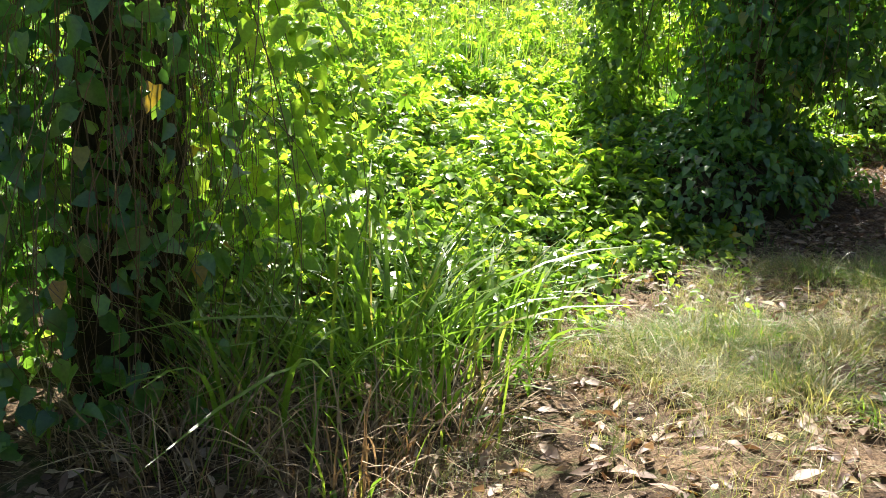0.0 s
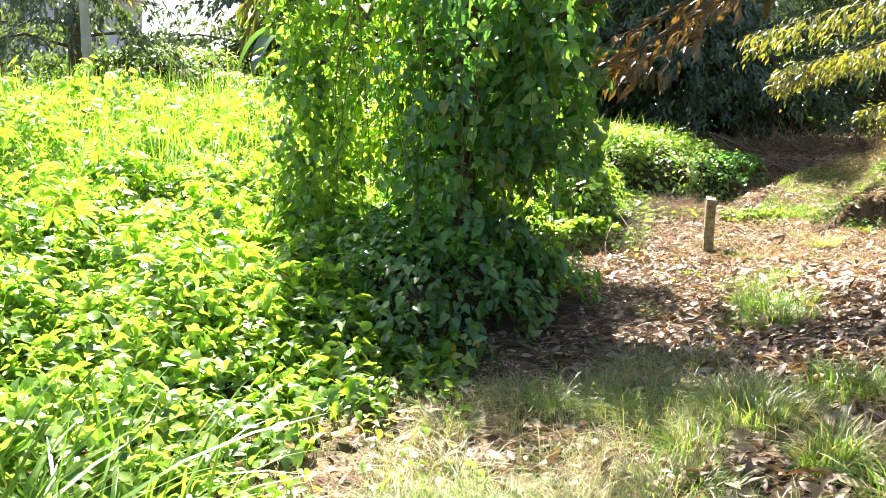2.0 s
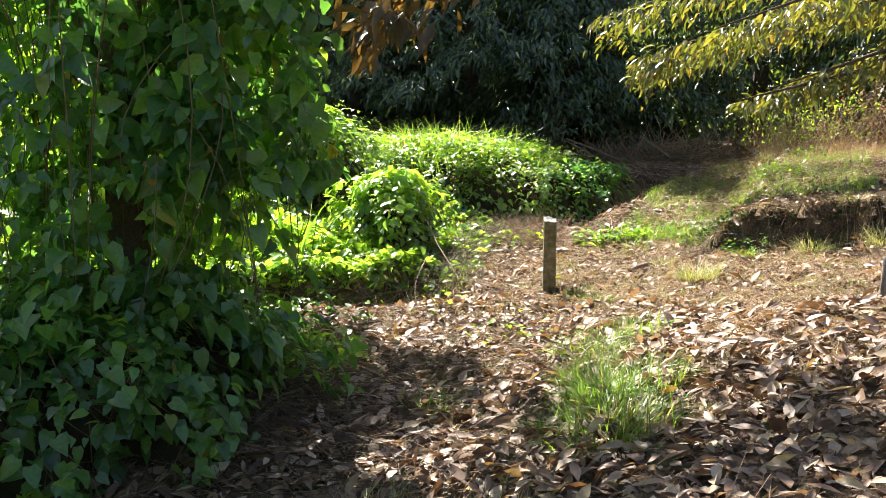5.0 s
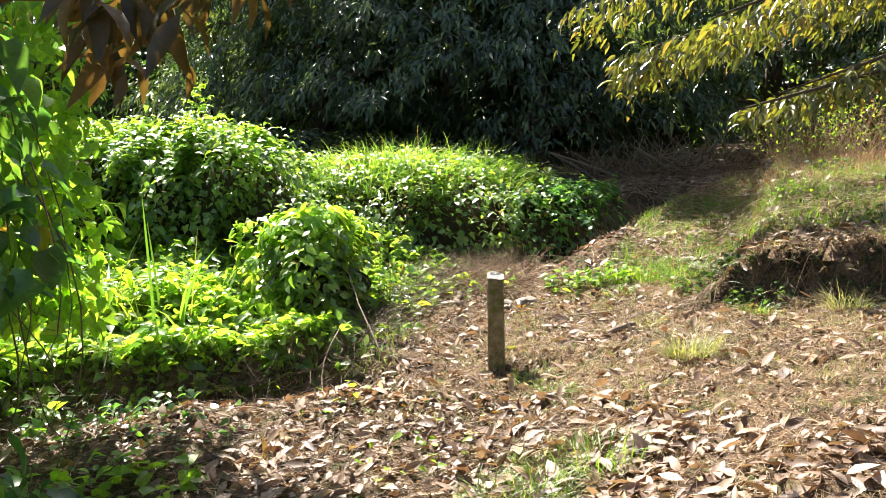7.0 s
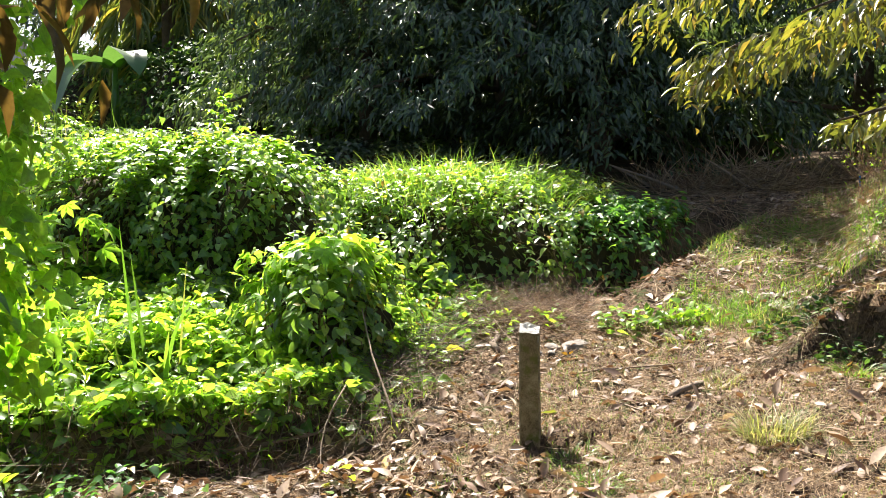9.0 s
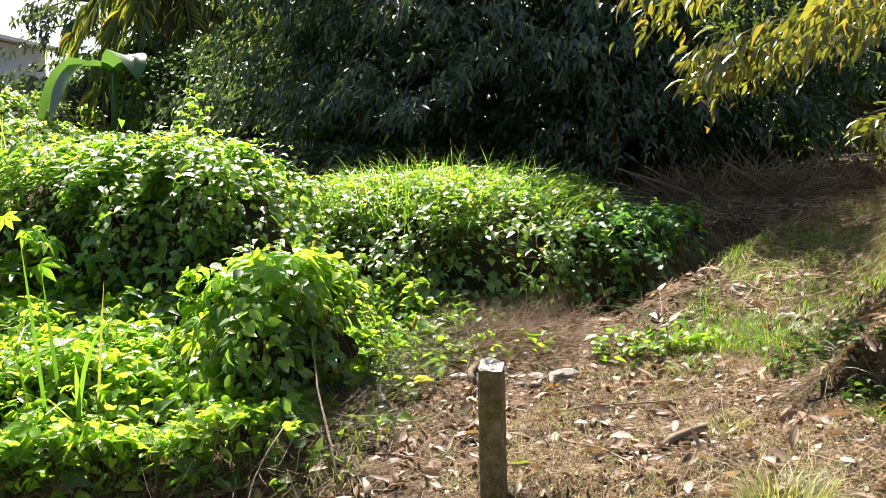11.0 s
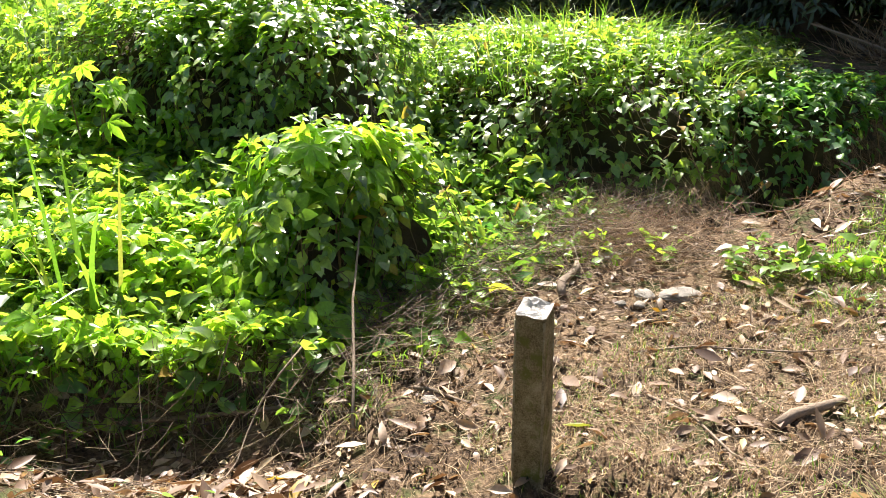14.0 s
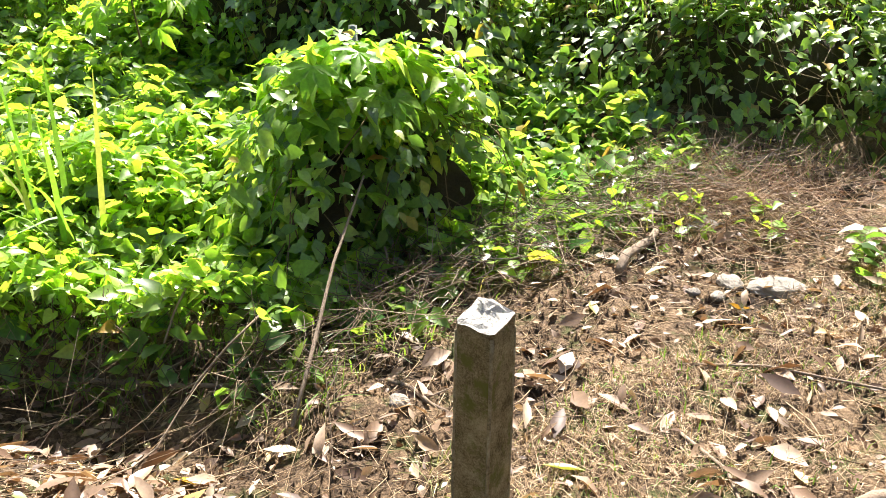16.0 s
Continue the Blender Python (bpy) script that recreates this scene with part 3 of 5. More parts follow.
# Added limb and leaf crown above the view, only to shade the bank.
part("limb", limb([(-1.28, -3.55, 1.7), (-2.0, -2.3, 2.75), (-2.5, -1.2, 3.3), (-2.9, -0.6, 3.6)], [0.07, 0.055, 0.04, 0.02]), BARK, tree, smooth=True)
drape(tree, "unseen_bank_shade", -2.85, -0.85, 0.8, 2.95, 4.3, 2600, 0.12, VINE_DARK, 0.0, 1.0, 0.95)
hanging_stems(tree, -1.3, -3.6, 0.9, 0.0, 2.6, 140)

near_tree = thing("vine_covered_tree", "dark tree trunk hung with vines and dry tendrils", "tree", at=(0, 0, 0))
# The trunk takes the same dark colour, so its shade is painted on.
part("trunk", limb([(-1.1, -9.6, -0.9), (-1.05, -9.6, 0.5), (-1.1, -9.55, 2.0), (-1.0, -9.5, 4.2)], [0.3, 0.25, 0.22, 0.16], 12), SHADED_WOOD, near_tree, smooth=True)
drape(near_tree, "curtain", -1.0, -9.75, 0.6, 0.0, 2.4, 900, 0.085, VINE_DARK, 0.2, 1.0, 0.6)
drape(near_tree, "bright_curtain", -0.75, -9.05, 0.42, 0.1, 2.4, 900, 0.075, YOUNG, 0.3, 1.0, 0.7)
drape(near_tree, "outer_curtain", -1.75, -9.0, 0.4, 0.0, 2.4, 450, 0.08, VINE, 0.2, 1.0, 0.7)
# Leaf cluster added out of view towards the sun, to shade the ground here.
drape(near_tree, "unseen_ground_shade", -2.5, -7.4, 0.85, 2.5, 4.0, 1700, 0.12, VINE_DARK, 0.0, 1.0, 0.95)
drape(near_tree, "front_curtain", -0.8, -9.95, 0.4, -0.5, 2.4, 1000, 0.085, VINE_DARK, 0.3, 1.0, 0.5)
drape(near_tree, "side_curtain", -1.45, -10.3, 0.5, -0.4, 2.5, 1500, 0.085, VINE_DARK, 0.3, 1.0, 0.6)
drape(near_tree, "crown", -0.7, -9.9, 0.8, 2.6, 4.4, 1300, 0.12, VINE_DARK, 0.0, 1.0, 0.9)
hanging_stems(near_tree, -0.85, -9.7, 0.66, -0.75, 2.2, 260, 0.0024)


# ---- dark orchard trees ----
def orchard_tree(name, label, x, y, height, reach, low, n, size, material, group="", bark=BARK, lean=(0, 0), width=0.16):
    """Straight trunk, spreading limbs and drooping sprays of narrow leaves."""
    gz = float(ground_z(x, y))
    t = thing(name, label, "tree", group, (x, y, gz))
    part("trunk", limb([(0, 0, -0.2), (lean[0] * 0.3, lean[1] * 0.3, height * 0.35), (lean[0] * 0.7, lean[1] * 0.7, height * 0.7), (lean[0], lean[1], height)], [0.17, 0.14, 0.1, 0.04]), bark, t, smooth=True)
    centres, outs = [], []
    for k in range(17):
        a = k * 2.4 + x
        z = low + (height - low) * (k / 15) ** 1.1
        r = reach * (1 - 0.55 * (k / 15) ** 1.5) * random.uniform(0.75, 1.1)
        c, s = math.cos(a), math.sin(a)
        z0 = z + 0.35
        pts = [(0, 0, z0), (c * r * 0.5, s * r * 0.5, z0 + 0.18), (c * r, s * r, z0 - 0.2)]
        part("limb", limb(pts, [0.05, 0.035, 0.012], 6), bark, t, smooth=True)
        m = 34
        f = np.sqrt(RNG.uniform(0.06, 1, m))
        b = a + RNG.normal(0, 0.38, m)
        centres.append(np.c_[np.cos(b) * r * f, np.sin(b) * r * f, z0 + 0.15 - 0.35 * f**2 + RNG.normal(0, 0.22, m)])
        outs.append(np.c_[np.cos(b), np.sin(b), np.zeros(m)])
    centres, outs = np.concatenate(centres), np.concatenate(outs)
    per = max(1, n // len(centres))
    c = np.repeat(centres, per, 0)
    o = np.repeat(outs, per, 0)
    k = len(c)
    u = RNG.uniform(0, 1, k)[:, None]
    p = c + o * u * 0.45 - np.array([0, 0, 1]) * 0.28 * u**2 + RNG.normal(0, 0.07, (k, 3))
    way = o * 0.5 + RNG.normal(0, 0.45, (k, 3)) - np.array([0, 0, 0.75])
    nrm = np.array([0, 0, 0.8]) + o * 0.6 + RNG.normal(0, 0.35, (k, 3))
    part("foliage", leaves("foliage", plain_leaf(width), p, nrm, way, RNG.uniform(0.7, 1.25, k) * size, 0.3), material, t, kind="stuff")
    return t


for x, y, hgt, reach, low, n, size in ((-4.3, 8.95, 4.8, 3.3, 0.5, 27000, 0.15), (0.9, 11.0, 4.4, 2.8, 0.25, 19000, 0.16), (-6.3, 11.8, 5.0, 3.2, 0.3, 17000, 0.18), (3.9, 10.6, 4.6, 2.9, 0.4, 14000, 0.18), (-6.4, 8.1, 4.0, 1.9, 0.4, 10000, 0.15), (-2.7, 9.3, 5.0, 3.1, 0.35, 24000, 0.15), (-2.3, 7.9, 2.5, 1.5, -0.05, 8000, 0.14), (-8.2, 9.0, 4.4, 2.4, 0.3, 11000, 0.17)):
    orchard_tree("orchard_tree", "dark evergreen fruit tree with drooping glossy leaves", x, y, hgt, reach, low, n, size, DARK_TREE, "dark orchard trees")
for x, y, hgt, reach in ((-10, 16.5, 9, 3.6), (-4.5, 17.5, 9, 3.8), (1.5, 17, 9, 3.8), (7, 15.5, 9, 3.8), (12, 12, 9, 4), (-15.5, 19, 9, 4), (-22, 16, 8, 3.6), (-27, 9, 8, 3.6), (11, 4, 8, 3.5)):
    orchard_tree("orchard_tree", "tall dark tree in the wood behind", x, y, hgt, reach, 0.2, 6500, 0.3, DARK_TREE, "background trees")


# ---- golden-leaved tree over the path ----
def spray(t, pts, n, size, material, spread=0.3, droop=0.35):
    part("branch", limb(pts, [0.03 - 0.022 * i / (len(pts) - 1) for i in range(len(pts))], 6), BARK, t, smooth=True)
    P = np.array(pts, float)
    u = RNG.uniform(0.1, 1, n) * (len(pts) - 1)
    i = np.minimum(u.astype(int), len(pts) - 2)
    f = (u - i)[:, None]
    c = P[i] * (1 - f) + P[i + 1] * f
    d = unit(P[i + 1] - P[i])
    s = np.cross(d, [0, 0, 1.0])
    w = RNG.normal(0, 1, n)[:, None] * spread
    p = c + s * w - np.array([0, 0, 1]) * np.abs(RNG.normal(0, droop, n))[:, None] * 0.6
    way = d * 0.5 + s * np.sign(w) * 0.4 + RNG.normal(0, 0.35, (n, 3)) - np.array([0, 0, 0.9])
    nrm = np.array([0, 0, 0.7]) + RNG.normal(0, 0.5, (n, 3)) + s * np.sign(w) * 0.5
    part("foliage", leaves("foliage", lance_leaf(0.14), p, nrm, way, RNG.uniform(0.7, 1.25, n) * size, 0.3), material, t, kind="stuff")


gold = thing("overhanging_tree", "fruit tree with golden-green drooping leaves over the path", "tree", at=(0, 0, 0))
part("trunk", limb([(3.0, 4.2, 0.4), (3.05, 4.2, 1.1), (3.1, 4.2, 3.0), (3.1, 4.2, 5.5)], [0.3, 0.2, 0.17, 0.1], 12), BARK, gold, smooth=True)
spray(gold, [(3.1, 4.2, 2.9), (2.5, 3.7, 2.85), (1.6, 3.2, 2.65), (0.5, 3.0, 2.35), (0.1, 3.0, 2.2)], 950, 0.14, GOLD, 0.28, 0.22)
spray(gold, [(3.1, 4.2, 3.3), (2.5, 2.9, 3.0), (1.7, 2.1, 2.6), (1.1, 1.7, 2.35)], 520, 0.14, GOLD, 0.25, 0.22)
spray(gold, [(3.1, 4.2, 3.6), (2.6, 2.0, 3.7), (1.4, 0.6, 3.6), (0.6, -0.4, 3.4)], 700, 0.13, GOLD, 0.3)
spray(gold, [(3.1, 4.2, 2.6), (2.8, 3.6, 2.35), (2.1, 3.0, 2.05), (1.5, 2.9, 1.85)], 480, 0.14, GOLD, 0.22, 0.2)
spray(gold, [(3.1, 4.2, 2.5), (2.4, 3.2, 2.05), (1.7, 2.5, 1.82), (1.25, 2.3, 1.7)], 230, 0.13, GOLD, 0.18, 0.14)
spray(gold, [(3.1, 4.2, 3.9), (2.8, 3.6, 3.5), (1.2, 3.4, 3.2), (-0.5, 3.4, 2.75)], 1000, 0.13, GOLD, 0.35, 0.25)
spray(gold, [(3.1, 4.2, 3.2), (1.9, 4.4, 2.9), (0.6, 4.6, 2.55), (-0.2, 4.6, 2.3)], 1000, 0.125, GOLD, 0.35, 0.25)
spray(gold, [(3.1, 4.2, 4.2), (3.2, 1.2, 3.9), (2.3, -0.6, 3.5), (1.0, -2.3, 2.95), (0.6, -2.5, 2.85)], 350, 0.16, BROWN, 0.5, 0.2)
# The next three brown sprays are unseen, added overhead to shade the path.
spray(gold, [(2.3, -0.6, 3.5), (0.9, -1.2, 3.35), (-0.2, -1.7, 3.2), (-1.0, -2.1, 3.1)], 800, 0.17, BROWN, 0.7, 0.2)
spray(gold, [(0.9, -1.2, 3.35), (0.0, -2.3, 3.3), (-0.9, -3.1, 3.3)], 800, 0.17, BROWN, 0.6, 0.2)
spray(gold, [(2.3, -0.6, 3.5), (1.2, -2.2, 3.65), (0.3, -3.6, 3.6), (-0.3, -4.5, 3.55), (-0.7, -5.7, 3.6)], 1900, 0.17, BROWN, 0.55, 0.15)
spray(gold, [(1.0, -2.3, 2.95), (0.5, -2.8, 2.3), (0.1, -3.1, 1.95), (-0.05, -3.2, 1.85)], 150, 0.18, BROWN, 0.24, 0.2)
spray(gold, [(1.0, -2.3, 2.95), (0.3, -2.5, 2.4), (-0.4, -2.7, 2.0)], 90, 0.18, BROWN, 0.25, 0.2)

# ---- boundary post ----
post = thing("boundary_post", "mossy square concrete boundary post with a broken top in the path", "post")


def post_shaft():
    """Square shaft with worn chamfered edges and a slanting broken head."""
    bm = bmesh.new()
    w, c = 0.052, 0.009
    corner = [(w - c, -w), (w, -w + c), (w, w - c), (w - c, w), (-w + c, w), (-w, w - c), (-w, -w + c), (-w + c, -w)]
    ring = []
    for (x0, y0), (x1, y1) in zip(corner, corner[1:] + corner[:1]):
        ring += [(x0 + (x1 - x0) * k / 3, y0 + (y1 - y0) * k / 3) for k in range(3)]
    turn = Matrix.Rotation(radians(20), 2)
    rows = []
    for i in range(21):
        z = -0.12 + 0.71 * i / 20
        row = []
        for x, y in ring:
            v = turn @ Vector((x, y))
            k = 1 + 0.025 * noise.noise(Vector((x * 40, y * 40, z * 14))) + 0.04 * (1 - i / 20)
            row.append(bm.verts.new((v.x * k, v.y * k, z if i < 20 else broken_height(x, y))))
        rows.append(row)
    for lo, hi in zip(rows, rows[1:]):
        for k in range(24):
            bm.faces.new((lo[k], lo[(k + 1) % 24], hi[(k + 1) % 24], hi[k]))
    return bm, ring, turn


def broken_height(x, y):
    """Height of the broken head: it slants up to a jagged ridge at the far corner."""
    ridge = 0.022 * math.exp(-(((x + 0.012) / 0.03) ** 2 + ((y - 0.03) / 0.022) ** 2))
    notch = -0.004 * math.exp(-(((x + 0.02) / 0.018) ** 2 + ((y - 0.002) / 0.012) ** 2))
    return 0.592 + 0.22 * y - 0.1 * x + ridge + notch + 0.010 * noise.noise(Vector((x * 55, y * 55, 3))) + 0.004 * noise.noise(Vector((x * 170, y * 170, 8)))


shaft, ring, turn = post_shaft()
part("shaft", shaft, CONCRETE, post, "grey-green mossy concrete shaft")
for cx, cy in ((1, -1), (1, 1), (-1, 1), (-1, -1)):
    pts = []
    for i in range(13):
        z = 0.02 + 0.545 * i / 12
        v = turn @ Vector((cx * 0.0485, cy * 0.0485))
        pts.append((v.x * (1 + 0.03 * (1 - i / 12)) + 0.0012 * noise.noise(Vector((z * 30, cx, cy))), v.y * (1 + 0.03 * (1 - i / 12)), z))
    part("worn_edge", limb(pts, [0.0048 + 0.0016 * noise.noise(Vector((k * 1.1, cx * 2.0, cy * 3.0))) for k in range(13)], 6), WORN, post, "pale worn concrete edge", smooth=True)
bm = bmesh.new()
rows = []
for f in (1.0, 0.8, 0.6, 0.4, 0.2):
    row = []
    for x, y in ring:
        v = turn @ Vector((x * f, y * f))
        edge = 1 + 0.025 * noise.noise(Vector((x * 40, y * 40, 0.59 * 14)))
        row.append(bm.verts.new((v.x * edge, v.y * edge, broken_height(x * f, y * f))))
    rows.append(row)
for lo, hi in zip(rows, rows[1:]):
    for k in range(24):
        bm.faces.new((lo[k], lo[(k + 1) % 24], hi[(k + 1) % 24], hi[k]))
bm.faces.new(rows[-1])
part("broken_top", bm, BROKEN, post, "pale rough broken concrete face")

# ---- stakes and twigs ----
stake = thing("bamboo_stake", "grey weathered bamboo stake standing in the vines", "stake", at=(-2.23, 0.88, float(ground_z(-2.23, 0.88))))
part("cane", limb([(0.02, -0.02, -0.1), (0.01, 0, 0.3), (0.0, 0.0, 0.55), (0, 0, 1.0 - float(ground_z(-2.23, 0.88)))], [0.022, 0.021, 0.023, 0.02]), BAMBOO, stake, smooth=True)

twig = thing("leaning_twig", "thin bare dry twig leaning up out of the litter", "twig", at=(-0.62, -0.28, float(ground_z(-0.62, -0.28))))
part("stem", limb([(0, 0, -0.03), (-0.25, 0.24, 0.2), (-0.5, 0.46, 0.4), (-0.74, 0.72, 0.62)], [0.008, 0.0075, 0.006, 0.004], 6), TWIG, twig, smooth=True)


def stick(label, a, b, r, bow=0.02, sub=True):
    za, zb = float(ground_z(*a)), float(ground_z(*b))
    base = Vector((a[0], a[1], za))
    d = Vector((b[0] - a[0], b[1] - a[1], zb - za))
    s = Vector((-d.y, d.x, 0)) * bow / max(d.length, 0.1)
    t = thing("fallen_stick", label, "stick", "fallen sticks", base)
    pts = [Vector((0, 0, r)), d * 0.3 + s + Vector((0, 0, r * 1.2)), d * 0.7 - s * 0.6 + Vector((0, 0, r * 1.6)), d + Vector((0, 0, r))]
    part("wood", limb(pts, [r, r * 0.95, r * 0.8, r * 0.55], 7, 0.15), TWIG, t, smooth=True)
    if sub:
        part("side_twig", limb([d * 0.55 + Vector((0, 0, r)), d * 0.72 + s * 5 + Vector((0, 0, r + 0.03))], [r * 0.45, r * 0.2], 5), TWIG, t)
    return t


stick("long thin dry stick lying under the vine edge", (-1.85, -0.9), (-0.95, -0.12), 0.011, 0.03)
stick("short stout piece of rotten branch on the litter", (0.56, 0.68), (0.68, 0.98), 0.022, 0.02, False)
stick("grey broken branch piece lying beside the stones", (-0.8, 1.28), (-1.02, 1.72), 0.024, 0.03, False)
stick("small dry stick on the leaf litter", (-0.74, 0.17), (-0.45, 0.24), 0.009, 0.02)
stick("thin dry twig across the earth", (0.0, 0.7), (0.75, 0.35), 0.006, 0.05)
stick("thin dry twig across the earth", (-0.25, 0.95), (0.6, 1.5), 0.005, 0.06)
stick("dark dry branch lying in the litter", (-0.15, -7.9), (0.35, -8.5), 0.016, 0.06)
stick("dark dry branch lying in the litter", (1.9, -6.9), (2.6, -7.3), 0.014, 0.06)
stick("dry twig lying on fallen leaves", (1.5, -4.9), (2.4, -4.5), 0.008, 0.08)
stick("pale dry stem leaning on the bank", (-1.4, -1.55), (-0.75, -1.85), 0.008, 0.04)
stick("pale dry stem among the debris", (-0.95, -3.0), (-0.35, -3.7), 0.007, 0.05)


def trailing_stem(x, y, reach, seed):
    """Dry vine stem that droops from the leaves over the bank and lies out on the path."""
    z = float(ground_z(x, y))
    t = thing("trailing_stem", "pale dry vine stem drooping over the bank", "vine", "trailing stems", (x, y, z))
    pts = []
    for i in range(8):
        u = i / 7
        dx, dy = (0.35 + 0.3 * math.sin(seed)) * reach * u + 0.05 * math.sin(5 * u + seed), (-0.8 + 0.6 * math.cos(seed)) * reach * u + 0.06 * math.cos(4 * u + seed)
        lift = 0.15 * (1 - u) ** 1.4 * (1 + 0.3 * math.sin(seed)) + 0.012
        pts.append((dx, dy, float(ground_z(x + dx, y + dy)) - z + lift))
    part("stem", limb(pts, [0.005 - 0.0004 * i for i in range(8)], 5), TWIG, t, smooth=True)


for k in range(12):
    y = -2.3 + 0.25 * k
    trailing_stem(float(cover_edge(y)) - 0.12 + 0.06 * math.sin(3.7 * k), y, 0.45 + 0.2 * math.sin(2.3 * k), 1.7 * k)


def stone(label, x, y, r, flat=0.5, seed=0):
    bm = bmesh.new()
    bmesh.ops.create_icosphere(bm, subdivisions=3, radius=1)
    for v in bm.verts:
        k = 1 + 0.28 * noise.noise(v.co * 1.3 + Vector((seed * 7.1, 0, 0))) + 0.08 * noise.noise(v.co * 5)
        v.co = Vector((v.co.x * r * k * 1.3, v.co.y * r * k, v.co.z * r * k * flat))
    ob = part("stone", bm, STONE, smooth=False)
    ob.location = (x, y, float(ground_z(x, y)) + r * flat * 0.35)
    ob.rotation_euler.z = seed * 1.3
    return tagged(ob, label, "stone", "stones by the path")


stone("flat grey stone half sunk in the earth", -0.37, 1.7, 0.085, 0.38, 1)
stone("flat grey stone half sunk in the earth", -0.52, 1.6, 0.05, 0.5, 2)
stone("small grey pebble among leaves", -0.55, 1.42, 0.022, 0.8, 3)
stone("small grey pebble among leaves", -0.47, 1.47, 0.028, 0.7, 4)
stone("rounded grey stone in the leaf litter", -0.62, 0.14, 0.03, 0.7, 5)
stone("flat pale stone at the mound foot", -0.95, 1.95, 0.06, 0.45, 6)
stone("brown clod of earth beside the post", 0.2, -0.05, 0.05, 0.6, 7)
stone("brown clod of earth beside the post", 0.32, 0.02, 0.04, 0.6, 8)

# ---- small iron things on the bank ----
bx, by = 2.3, 2.2
bz = float(ground_z(bx, by))
bracket = thing("wire_frame", "small rusty iron wire frame stuck in the bank", "frame", at=(bx, by, bz))
for dx in (0, 0.28):
    part("leg", limb([(dx, 0, -0.06), (dx, 0.01, 0.18)], [0.007, 0.006], 6), IRON, bracket)
part("crossbar", limb([(-0.02, 0.005, 0.04), (0.32, 0.005, 0.05)], [0.006, 0.006], 6), IRON, bracket)
pipe = thing("pipe_stub", "short grey pipe standing in the ground", "pipe", at=(2.45, -1.4, float(ground_z(2.45, -1.4))))
part("tube", limb([(0, 0, -0.08), (0, 0, 0.12), (0.005, 0, 0.27)], [0.016, 0.016, 0.016], 10), IRON, pipe, smooth=True)
mark = thing("marker_stake", "small blue painted stake in the far grass", "stake", at=(1.15, 6.6, float(ground_z(1.15, 6.6))))
part("peg", limb([(0, 0, -0.05), (0, 0, 0.16)], [0.014, 0.012], 6), BLUE, mark)


# ---- broad-leaved plants ----
def broad_plant(label, x, y, z, heads, size, reach, stalk=0.3):
    t = thing("broad_leaved_plant", label, "plant", "broad-leaved plants", (x, y, z))
    for k in range(3):
        a = k * 2.1 + x
        part("stalk", limb([(0.1 * math.cos(a), 0.1 * math.sin(a), -stalk), (0.3 * reach * math.cos(a), 0.3 * reach * math.sin(a), 0)], [0.008, 0.005], 5), STEM, t)
    a = RNG.uniform(0, math.tau, heads)
    r = reach * np.sqrt(RNG.uniform(0.02, 1, heads))
    p = np.c_[r * np.cos(a), r * np.sin(a), 0.06 - 0.5 * r**2 / reach + RNG.normal(0, 0.07, heads) + 0.06 * np.sin(3 * a + x)]
    o = np.c_[np.cos(a), np.sin(a), np.zeros(heads)]
    up, way, big = o * 0.45 + np.array([0, 0, 0.9]) + RNG.normal(0, 0.4, (heads, 3)), o + RNG.normal(0, 0.4, (heads, 3)), RNG.uniform(0.75, 1.2, heads) * size
    for k in range(heads):
        part("leaf", leaves("leaf", palmate_leaf(), p[k : k + 1], up[k : k + 1], way[k : k + 1], big[k : k + 1], 0.15), YOUNG_ONE, t)
    return t


broad_plant("bright green plant with finger-like leaves above the vines", -1.78, 0.62, 0.9, 26, 0.17, 0.34)
broad_plant("bright green plant with finger-like leaves above the vines", -1.6, 0.4, 0.55, 12, 0.14, 0.26)
broad_plant("bright green plant with finger-like leaves above the vines", -2.1, 0.5, 0.62, 14, 0.14, 0.3)
broad_plant("bright green plant with finger-like leaves above the vines", -4.2, 0.55, 1.0, 30, 0.16, 0.45)
broad_plant("bright green plant with finger-like leaves above the vines", -6.4, -2.3, 1.05, 26, 0.18, 0.5)
broad_plant("bright green plant with finger-like leaves above the vines", -8.2, -2.0, 1.2, 30, 0.2, 0.6)
broad_plant("bright green plant with finger-like leaves above the vines", -5.4, -3.6, 0.8, 22, 0.16, 0.45)
broad_plant("bright green plant with finger-like leaves above the vines", -3.4, -2.9, 0.85, 14, 0.15, 0.3)

# upright tip of a climbing plant on the tall bush
tip = thing("climbing_shoot", "upright pale green climbing shoot above the bush", "vine", at=(-4.7, 2.85, 1.36))
part("stem", limb([(0, 0, 0), (0.02, 0, 0.45), (-0.02, 0, 0.95)], [0.006, 0.005, 0.002], 5), STEM, tip)
for k in range(13):
    z, a = 0.3 + 0.05 * k, k * 2.4
    ln = 0.3 - 0.019 * k
    way = np.array([math.cos(a), math.sin(a), 0.35])
    rib = np.outer(np.linspace(0, 1, 9) * ln, way) + np.array([0, 0, z])
    p = np.repeat(rib[1:], 2, 0)
    side = np.cross(way, [0, 0, 1.0]) * np.where(np.arange(16) % 2, 1, -1)[:, None] + 0.3 * way
    twiglet = part("side_shoot", limb([tuple(q) for q in rib[::4]], [0.003, 0.002, 0.001], 4), STEM, tip)
    part("leaflets", leaves("leaflets", heart_leaf(), p, np.array([0, 0, 1.0]) + RNG.normal(0, 0.3, (16, 3)), side, RNG.uniform(0.045, 0.065, 16), 0.2), YOUNG, twiglet, kind="stuff")


